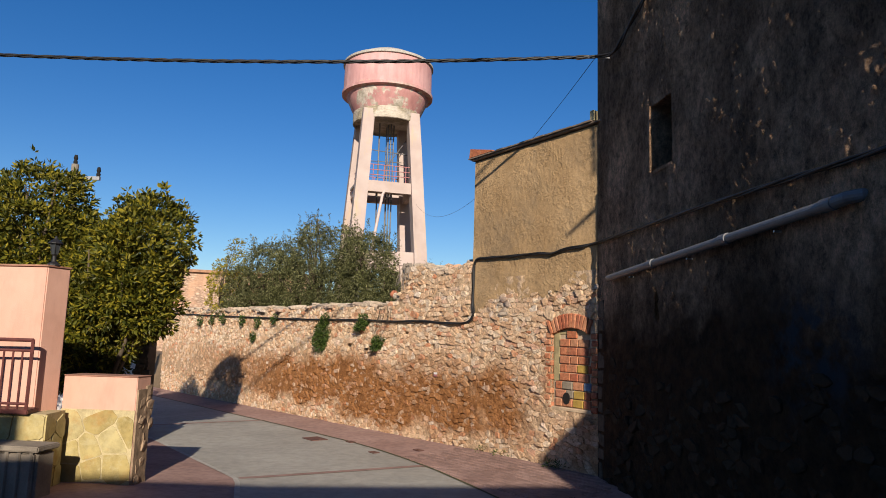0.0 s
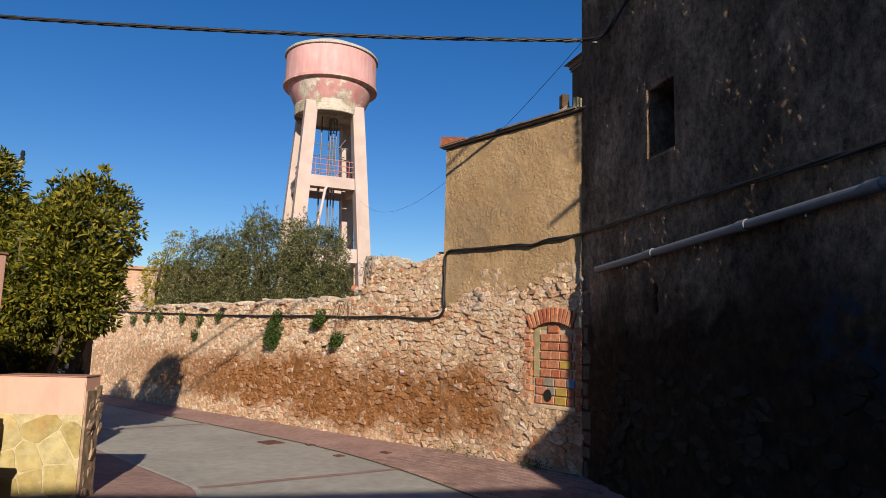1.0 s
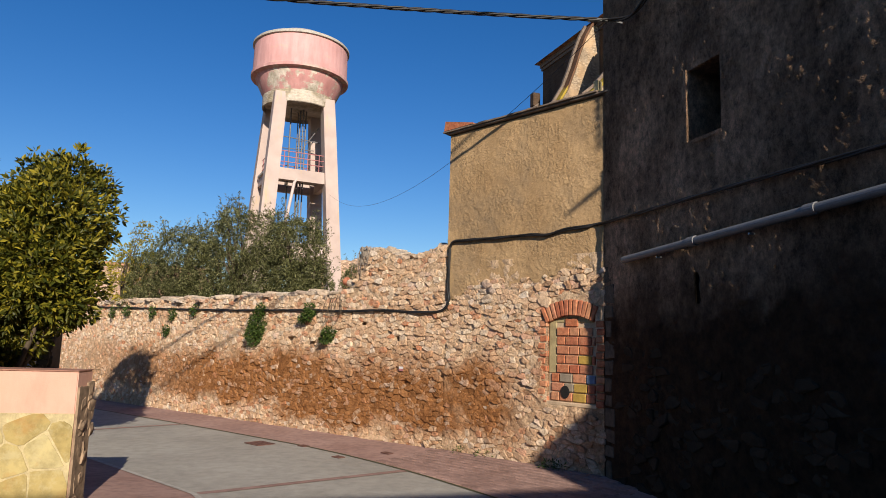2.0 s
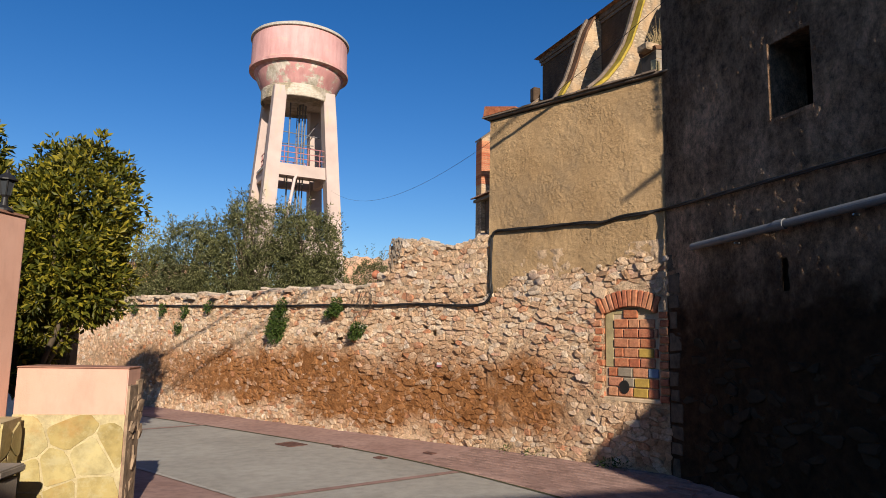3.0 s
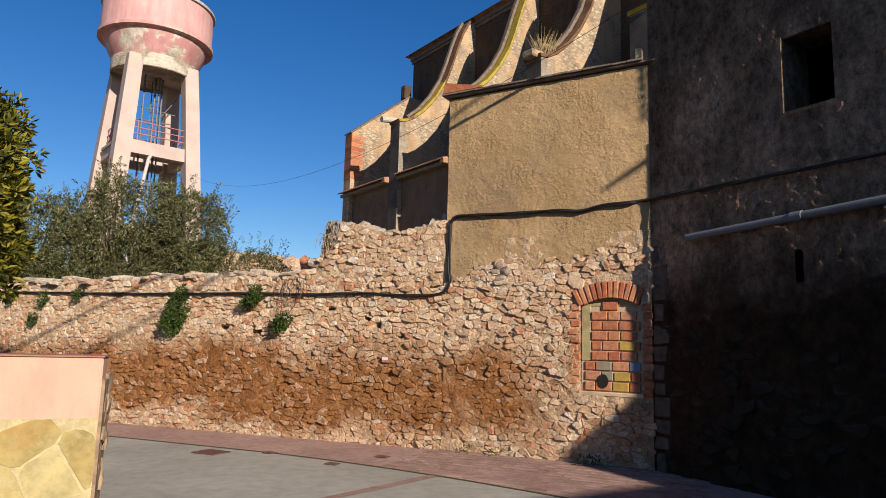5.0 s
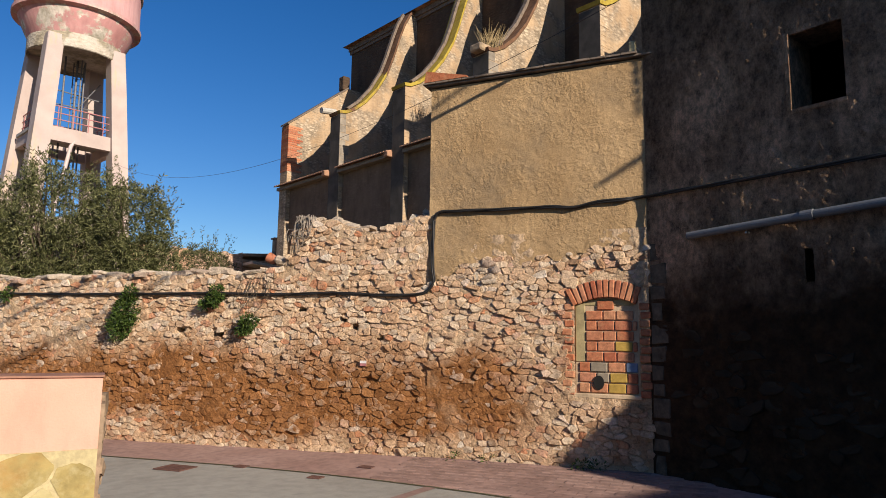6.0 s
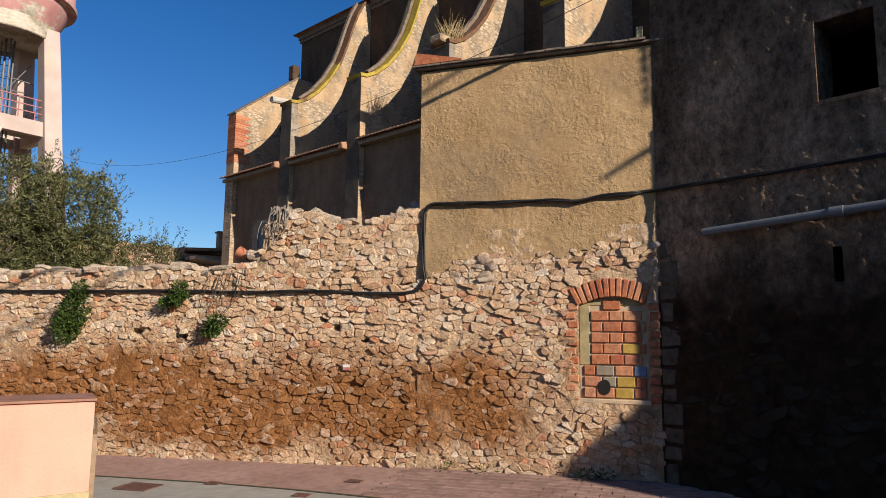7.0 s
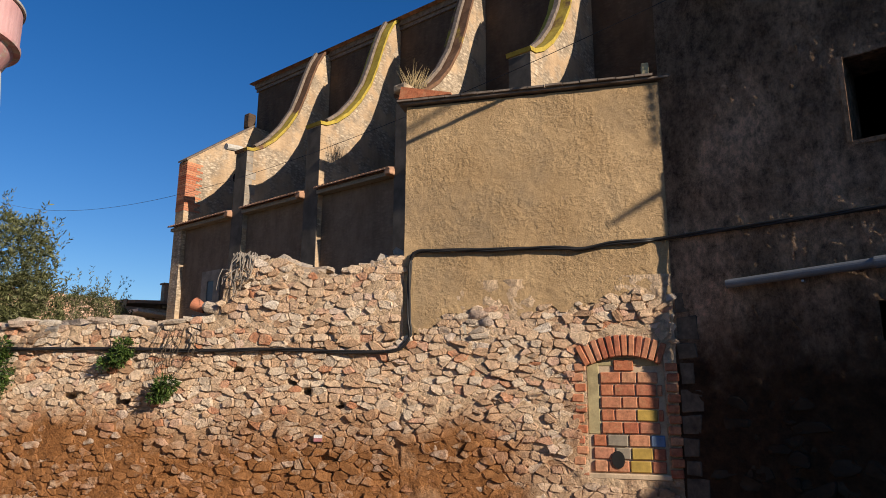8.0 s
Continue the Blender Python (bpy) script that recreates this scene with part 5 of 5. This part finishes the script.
cover(u, v, 0.42, 0.34, 0, "manhole_cover", "rusty red rectangular iron cover in the concrete road")
u, v = uv(-1.04, 12.007)
cover(u, v, 0.17, 0.13, 0, "valve_cover", "small dark iron valve cover in the road")
u, v = uv(-1.60, 13.236)
cover(u, v, 0.17, 0.13, 0, "valve_cover", "small dark iron valve cover in the road")
u, v = uv(-0.285, 12.221)
cover(u, v, 0.18, 0.11, 0, "valve_cover", "small dark iron cover in the red pavement")

# ---- plants ----


def leaf_cloud(name, centres, count, size, slim, material, parent, seed, droop=0.0, tuft=5, label="", hollow=-0.3, shoots=0):
    """Leaves in tufts, scattered through lobes (centre, radii); each leaf is two bent triangles pairs."""
    r = random.Random(seed)
    verts, faces = [], []
    weights = [a[1][0] * a[1][1] * a[1][2] for a in centres]
    for _ in range(count):
        c, rad = r.choices(centres, weights)[0][:2]
        while True:
            p = Vector((r.uniform(-1, 1), r.uniform(-1, 1), r.uniform(-1, 1)))
            if 0.25 < p.length < 1:
                break
        if r.random() < 0.55:
            p = p.normalized() * r.uniform(0.78, 1.0)
        bulge = 1 + 0.28 * noise.noise(p * 2.1 + Vector((seed, 0, 0))) + 0.16 * noise.noise(p * 5.3 + Vector((0, seed, 0)))
        hole = noise.noise(Vector(c) + p * 2.4 + Vector((seed, seed, 0)))
        if hole < hollow:
            continue
        tip = Vector(c) + Vector((p.x * rad[0], p.y * rad[1], p.z * rad[2])) * bulge
        axis = (p + Vector((r.uniform(-0.5, 0.5), r.uniform(-0.5, 0.5), r.uniform(-0.1, 0.7) - droop))).normalized()
        side = axis.orthogonal().normalized()
        for k in range(tuft):
            a = 2 * math.pi * k / tuft + r.random()
            out = (side * math.cos(a) + axis.cross(side) * math.sin(a))
            d = (axis * r.uniform(0.3, 1.0) + out * r.uniform(0.5, 1.0)).normalized()
            ln = size * r.uniform(0.65, 1.25)
            w = d.cross(Vector((r.uniform(-1, 1), r.uniform(-1, 1), r.uniform(-1, 1)))).normalized() * ln * slim * 0.5
            up = w.cross(d).normalized() * ln * 0.08
            b = tip + out * 0.01 + d * r.uniform(0, 0.02)
            i = len(verts)
            verts += [b, b + d * ln * 0.5 + w + up, b + d * ln, b + d * ln * 0.5 - w + up]
            faces += [(i, i + 1, i + 2), (i, i + 2, i + 3)]
    for _ in range(shoots):
        # a slender upright spray that breaks the crown's outline
        c, rad = r.choices(centres, weights)[0][:2]
        p = Vector((r.uniform(-1, 1), r.uniform(-1, 1), r.uniform(0.1, 1))).normalized() * r.uniform(0.8, 1.0)
        foot = Vector(c) + Vector((p.x * rad[0], p.y * rad[1], p.z * rad[2]))
        grow = (Vector((p.x * 0.5, p.y * 0.5, 0.9)) + Vector((r.uniform(-0.3, 0.3), r.uniform(-0.3, 0.3), 0))).normalized()
        length = r.uniform(0.25, 0.75)
        for k in range(int(length * 42)):
            b = foot + grow * length * r.random() + Vector((r.uniform(-1, 1), r.uniform(-1, 1), r.uniform(-1, 1))) * 0.025
            d = (grow * r.uniform(0.4, 1.0) + Vector((r.uniform(-1, 1), r.uniform(-1, 1), r.uniform(-0.6, 0.8)))).normalized()
            ln = size * r.uniform(0.7, 1.2)
            w = d.cross(Vector((r.uniform(-1, 1), r.uniform(-1, 1), r.uniform(-1, 1)))).normalized() * ln * slim * 0.5
            i = len(verts)
            verts += [b, b + d * ln * 0.5 + w, b + d * ln, b + d * ln * 0.5 - w]
            faces += [(i, i + 1, i + 2), (i, i + 2, i + 3)]
    ob = new(name, mesh_data(name, verts, faces, material))
    ob.parent = parent
    return tagged(ob, label)


def tree(name, base, lobes, leaves, size, slim, material, label, category, seed, trunk=0.12, droop=0.0, tuft=5, shoots=0):
    """A tapered trunk, limbs to every lobe, and a crown of leaves."""
    t = holder(name, pose(*base), label, category)
    b = Vector(base)
    r = random.Random(seed)
    fork = Vector((0, 0, (min(l[0][2] for l in lobes) - b.z) * 0.55))
    part("trunk", tube((Vector((0, 0, -0.1)), fork * 0.5 + Vector((0.03, 0.02, 0)), fork), [trunk * 1.3, trunk, trunk * 0.85], 10), M["bark"], t, smooth=True)
    for c, rad in lobes:
        c = Vector(c) - b
        for k in range(5):
            tip = c + Vector((r.uniform(-0.75, 0.75) * rad[0], r.uniform(-0.75, 0.75) * rad[1], r.uniform(-0.2, 0.8) * rad[2]))
            mid = fork.lerp(tip, 0.5) + Vector((r.uniform(-0.15, 0.15), r.uniform(-0.15, 0.15), 0.1))
            part("limb", tube((fork, mid, tip), [trunk * 0.55, trunk * 0.3, trunk * 0.08], 7), M["bark"], t, smooth=True)
    leaf_cloud("crown", [(tuple(Vector(c) - b), rad) for c, rad in lobes], leaves, size, slim, material, t, seed, droop, tuft, shoots=shoots)
    return t


tree("laurel_tree", (-5.92, 12.33, ground_z(-5.92, 12.33)), [((-5.55, 12.03, 2.85), (0.78, 0.85, 1.22)), ((-6.31, 12.44, 2.3), (0.98, 0.98, 1.28)), ((-5.1, 12.22, 2.35), (0.42, 0.6, 0.62)), ((-6.5, 12.33, 1.4), (0.85, 0.9, 0.59)), ((-5.66, 13.01, 3.53), (0.84, 0.74, 1.08))], 9500, 0.115, 0.38, M["leaf"], "dense evergreen tree with glossy yellow-green leaves", "tree", 11)
tree("laurel_tree", (-7.52, 12.67, ground_z(-7.52, 12.67)), [((-7.42, 12.48, 3.71), (0.96, 1.06, 1.25)), ((-7.91, 12.66, 2.94), (1.34, 1.15, 1.44)), ((-6.85, 12.7, 2.84), (0.86, 0.86, 1.25)), ((-9.36, 12.98, 3.51), (1.25, 1.15, 1.44))], 9000, 0.12, 0.38, M["leaf"], "tall dense evergreen tree with glossy leaves", "tree", 12)
OL = 1.2
tree("olive_tree", (-3.95, 22.03, OL), [((-3.95, 21.93, 4.14), (1.14, 1.14, 1.35)), ((-4.26, 21.92, 5.07), (0.36, 0.41, 0.78)), ((-4.78, 22.23, 3.31), (0.98, 1.04, 1.19)), ((-3.33, 21.93, 3.2), (1.04, 1.04, 1.14)), ((-3.95, 21.82, 2.48), (1.55, 1.04, 0.83))], 7500, 0.10, 0.24, M["olive"], "silvery olive tree behind the stone wall", "tree", 21, 0.14, 0.1, 7, 170)
tree("olive_tree", (-2.19, 21.53, OL), [((-2.39, 21.42, 3.98), (0.93, 1.04, 1.19)), ((-2.81, 21.52, 4.76), (0.31, 0.36, 0.62)), ((-2.03, 21.32, 3.0), (0.78, 0.93, 0.98)), ((-2.29, 21.32, 2.48), (1.04, 0.93, 0.73))], 5200, 0.10, 0.24, M["olive"], "silvery olive tree behind the stone wall", "tree", 22, 0.12, 0.1, 7, 170)
tree("olive_tree", (-5.93, 22.53, OL), [((-5.72, 22.43, 3.51), (1.04, 1.04, 1.24)), ((-5.3, 22.33, 4.34), (0.36, 0.41, 0.62)), ((-6.65, 22.73, 3.1), (0.78, 0.83, 0.98)), ((-6.03, 22.32, 2.48), (1.24, 0.93, 0.73))], 5000, 0.10, 0.24, M["olive"], "silvery olive tree behind the stone wall", "tree", 23, 0.12, 0.1, 7, 170)
tree("olive_bush", (-0.34, 23.31, OL), [((-0.25, 23.31, 3.2), (0.8, 0.7, 0.85))], 1700, 0.09, 0.22, M["olive"], "small young olive behind the stone wall", "bush", 24, 0.06, 0.1, 6, 40)
tree("citrus_tree", (-7.48, 22.93, OL), [((-7.38, 22.83, 3.31), (0.57, 0.57, 1.04)), ((-6.96, 22.62, 4.24), (0.36, 0.36, 0.93))], 700, 0.10, 0.4, M["citrus"], "sparse citrus tree with yellowing leaves", "tree", 25, 0.06)


def wall_plant(s, z, w, h, count, seed, label):
    p = f2(s, z, 0.05)
    t = holder("wall_plant", pose(*p), label, "plant", "plants on the wall")
    part("stem", tube((Vector((0, 0, 0.05)) - N2 * 0.08, N2 * 0.05, N2 * 0.08 + Vector((0, 0, -h * 0.4))), [0.012, 0.009, 0.004], 6), M["bark"], t)
    down = Vector((0, 0, -1))
    leaf_cloud("leaves", [((N2 * 0.05)[:], (w * 0.85, 0.10, h * 0.75)), ((N2 * 0.07 + D2 * w * 0.45 + down * h * 0.7)[:], (w * 0.7, 0.09, h * 0.65)), ((N2 * 0.06 + D2 * w * 0.85 + down * h * 1.2)[:], (w * 0.4, 0.07, h * 0.4))], count, 0.055, 0.45, M["ivy"], t, seed, 0.6, 5)
    return t


for s, z, w, h, n, lab in ((5.3, 2.0, 0.27, 0.30, 560, "bushy green plant hanging from the wall"), (5.3, 2.3, 0.1, 0.16, 90, "green plant tuft rooted in the wall"), (3.5, 2.28, 0.14, 0.14, 170, "green plant tuft under the coping"), (2.9, 1.83, 0.15, 0.12, 170, "green plant tuft hanging from the wall"), (8.2, 2.33, 0.09, 0.1, 60, "small weed in the wall"), (9.3, 2.27, 0.09, 0.12, 60, "small weed in the wall"), (10.4, 2.32, 0.1, 0.12, 70, "small weed in the wall"), (12.0, 2.35, 0.12, 0.1, 70, "small weed in the wall"), (9.6, 1.82, 0.08, 0.12, 50, "small weed in the wall"), (13.0, 2.32, 0.1, 0.12, 60, "small weed in the wall"), (14.2, 2.3, 0.1, 0.13, 60, "small weed in the wall"), (3.75, 2.12, 0.07, 0.06, 40, "small weed in the wall")):
    wall_plant(s, z, w, h, n, int(s * 10), lab)

# ---- distance ----
far_house = holder("far_stone_house", frame_matrix((-19.22, 42.13, -0.34), (0.95, 0.3)) @ Matrix.Scale(1.1147, 4), "low stone house with warm rubble wall", "house")
part("wall", box(0, 9.5, -0.4, 5, -1, 5.3), M["far"], far_house)
part("roof", box(-0.2, 9.7, -0.6, 5, 5.3, 5.45), M["tile"], far_house)
shed = holder("far_shed", frame_matrix((1.676, 48.04, -0.42), (0.9976, 0.1215)) @ Matrix.Scale(1.1375, 4), "low yellow stone garden shed", "shed")
rg = random.Random(77)
crest = [(4.8 - i * 0.35, 6.62 + rg.uniform(-0.15, 0.1)) for i in range(29)]
ruin = extrude_profile([(-5.0, 0.0), (4.8, 0.0)] + crest, 0, 0.6)
part("wall", ruin, M["far"], shed)
part("side_wall", box(4.85, 8.6, 0.2, 3.8, 0, 6.3), M["far"], shed)
part("roof", extrude_profile([(4.85, 6.45), (9.2, 6.75), (9.2, 6.95), (4.85, 6.62)], 0.0, 4), M["tile"], shed)
part("lean_to", extrude_profile([(4.85, 5.9), (8.6, 5.6), (8.6, 5.72), (4.85, 6.05)], -1.4, 0.15), M["cement"], shed, "grey sheet lean-to roof")
part("chimney", box(7.0, 7.36, 0.6, 1.0, 6.4, 7.75, 0.03), M["far"], shed)
part("chimney_cap", box(6.93, 7.43, 0.53, 1.07, 7.75, 7.84), M["tile"], shed)
pole = holder("utility_pole", pose(-10.73, 19.16, -1.14), "wooden utility pole with iron crossarm and insulators", "utility pole")
part("mast", tube(((0, 0, 0.5), (0, 0, 7.75)), [0.14, 0.1], 12), M["wood"], pole)
part("crossarm", box(-0.75, 0.75, -0.05, 0.05, 7.3, 7.4), M["metal"], pole)
for x in (-0.7, 0.0, 0.7):
    part("insulator", lathe([(0, 0), (0.05, 0), (0.06, 0.08), (0.04, 0.12), (0.06, 0.18), (0.04, 0.28), (0, 0.28)], 12), M["black"], pole, "dark ceramic insulator", pose(x, 0, 7.4 if x else 7.75))
# the tree's shade on this pillar is painted in with black stone
GATE_ME = [mesh_data("stone", v, f, M["stain"]) for v, f in stone_shapes(6, random.Random(32), 4.0)]
gate = holder("gate_pillar", pose(-6.04, 14.35, 0), "rubble gate pillar with tree shade in its black colour", "pillar")
part("core", box(-0.28, -0.04, 0.02, 0.42, -0.3, 1.72), M["stain"], gate)
for i in range(46):
    m = Matrix.Translation((rng.uniform(-0.28, -0.03), 0.02 + rng.uniform(-0.03, 0.03), 0.03 + i * 0.038)) @ Matrix.Diagonal((rng.uniform(0.1, 0.2), 0.12, rng.uniform(0.1, 0.18), 1))
    piece("stone", GATE_ME[rng.randrange(6)], gate, m)
white_wall = holder("white_wall", frame_matrix((-9.7, 17.0, 0), (1, -0.25)), "whitewashed garden wall behind the tree", "wall")
part("body", box(0, 2.6, 0, 0.25, -0.4, 1.55, 0.02), M["white"], white_wall)
part("coping", box(-0.03, 2.63, -0.04, 0.29, 1.55, 1.6, 0.01), M["rim"], white_wall)


# ---- small things on the walls ----
grass = holder("dry_grass_tuft", CH @ pose(3 * BAY - 0.25, 0.55, 13.15), "tuft of dry straw grass on the buttress", "grass")
rt = random.Random(14)
bm = bmesh.new()
for i in range(90):
    a, ln = rt.uniform(0, 6.28), rt.uniform(0.5, 1.25)
    o = Vector((rt.uniform(-0.2, 0.2), rt.uniform(-0.35, 0.35), 0))
    tip = o + Vector((math.cos(a) * ln * 0.45, math.sin(a) * ln * 0.45, ln))
    add_tube(bm, (o, o.lerp(tip, 0.6) + Vector((0, 0, 0.05)), tip), [0.012, 0.009, 0.003], 3, False)
tagged(part("blades", bm, M["straw"], grass), kind="stuff")
block = thing("mossy_block", box(-0.3, 0.3, -0.35, 0.3, 0, 0.3, 0.05), M["buttress"], CH @ pose(3 * BAY - 0.25, -0.02, 12.98), "pale stone block on the buttress end", "stone")

vine = holder("dead_vine", F2 @ pose(2.22, 0.0, 3.35), "tangle of dead grey vine stems over the broken wall end", "vine")
for i in range(26):
    x, pts = rt.uniform(-0.34, -0.04), []
    y = rt.uniform(0.0, 0.12)
    for j in range(6):
        pts.append((x + 0.1 * j * rt.uniform(-0.1, 0.5) * 0.6, y + 0.03 * math.sin(j + i), 0.08 - j * rt.uniform(0.06, 0.11)))
        x += rt.uniform(-0.05, 0.06)
    part("stem", tube(pts, [0.009, 0.008, 0.007, 0.006, 0.005, 0.003], 5), M["vine"], vine)
pot = thing("broken_clay_pot", lathe([(0.0, 0.0), (0.075, 0.0), (0.10, 0.12), (0.115, 0.22), (0.105, 0.22), (0.09, 0.12), (0.065, 0.02), (0, 0.02)], 20), M["clay"], F2 @ pose(2.62, -0.15, 2.77, 25, 62, 30) @ Matrix.Diagonal((0.75, 0.75, 0.75, 1)), "broken terracotta pot lying on the wall top", "pot")
lump = thing("loose_stone", box(-0.12, 0.12, -0.1, 0.1, -0.06, 0.07, 0.04), M["coping"], F2 @ pose(2.47, -0.08, 2.76, 8, -12, 15), "pale loose stone on the wall top", "stone")
mark = thing("trail_mark", add_box(bmesh.new(), -0.05, 0.05, 0.0, 0.004, -0.018, 0.018), M["white"], F2 @ pose(0.96, 0.052, 1.27), "small white paint trail mark on a stone", "painted mark")
mark2 = thing("trail_mark", add_box(bmesh.new(), -0.05, 0.05, 0.0, 0.004, -0.018, 0.018), M["pink_iron"], F2 @ pose(0.96, 0.052, 1.232), "small red paint trail mark on a stone", "painted mark")
twigs = holder("dry_twigs", F2 @ pose(2.55, 0.08, 2.2), "dry brown twigs hanging from the wall", "twigs")
for i in range(15):
    x = rt.uniform(-0.1, 0.5)
    part("twig", tube(((x, 0, rt.uniform(0.1, 0.4)), (x + rt.uniform(-0.1, 0.15), rt.uniform(0.02, 0.08), rt.uniform(-0.05, 0.12)), (x + rt.uniform(0.0, 0.3), 0.04, rt.uniform(-0.35, 0.0))), [0.004, 0.003, 0.002], 4), M["bark"], twigs)

# weeds along the foot of the wall
for i, (s, n) in enumerate(((0.72, 26), (1.9, 14), (2.35, 12), (0.5, 18))):
    p = F1 @ Vector((s, 0.07, 0))
    w = holder("weed", pose(p.x, p.y, ground_z(p.x, p.y) + 0.02), "small green weed at the foot of the wall", "weed", "weeds at the wall foot")
    leaf_cloud("leaves", [((0, 0, 0.04), (0.14, 0.08, 0.05))], n, 0.05, 0.3, M["ivy"], w, 60 + i, 0, 4, hollow=-1)

# ---- paving ----
pav = bpy.data.objects["pavement_1"]
pm = [brick_mesh("paver", 0.242, 0.03, 0.1215, M["paver"], 0.002) for _ in range(2)]
for i in range(15):
    for j in range(13):
        s = -0.7 + i * 0.245 + (0.12 if j % 2 else 0)
        c = F1 @ Vector((s, 0.08 + j * 0.124, 0))
        u, v = uv(c.x, c.y)
        if u > rr(v) - 0.08 or u < 0.03 or (v < -2.8 and u < (-2.8 - v) * 0.545 + 0.1):
            continue
        zz = ground_z(c.x, c.y)
        tilt = Matrix.Translation((c.x, c.y, zz + 0.006 + rt.uniform(-0.002, 0.002))) @ F1.to_3x3().to_4x4() @ pose(0, 0, 0, rt.uniform(-0.5, 0.5), rt.uniform(-0.5, 0.5), 0)
        piece("paver", pm[(i + j) % 2], pav, tilt)
jv, jf = [], []
for i in range(80):
    v = -5 + i * 0.35
    for o in (-0.022, 0.022):
        x, y = from_uv(rr(v) + o, v)
        jv.append((x, y, ground_z(x, y) + 0.019))
jf = [(2 * i, 2 * i + 2, 2 * i + 3, 2 * i + 1) for i in range(79)]
tagged(new("kerb_joint", mesh_data("kerb_joint", jv, jf, M["moss"])), "dark mossy joint between road and pavement", "joint", kind="structure")
jv = []
for i in range(80):
    v = -5 + i * 0.35
    for o in (-0.035, 0.035):
        x, y = from_uv(rl(v) + o, v)
        jv.append((x, y, ground_z(x, y) + 0.019))
tagged(new("kerb_joint", mesh_data("kerb_joint", jv, jf, M["cement"])), "grey cement edge between road and red pavement", "joint", kind="structure")
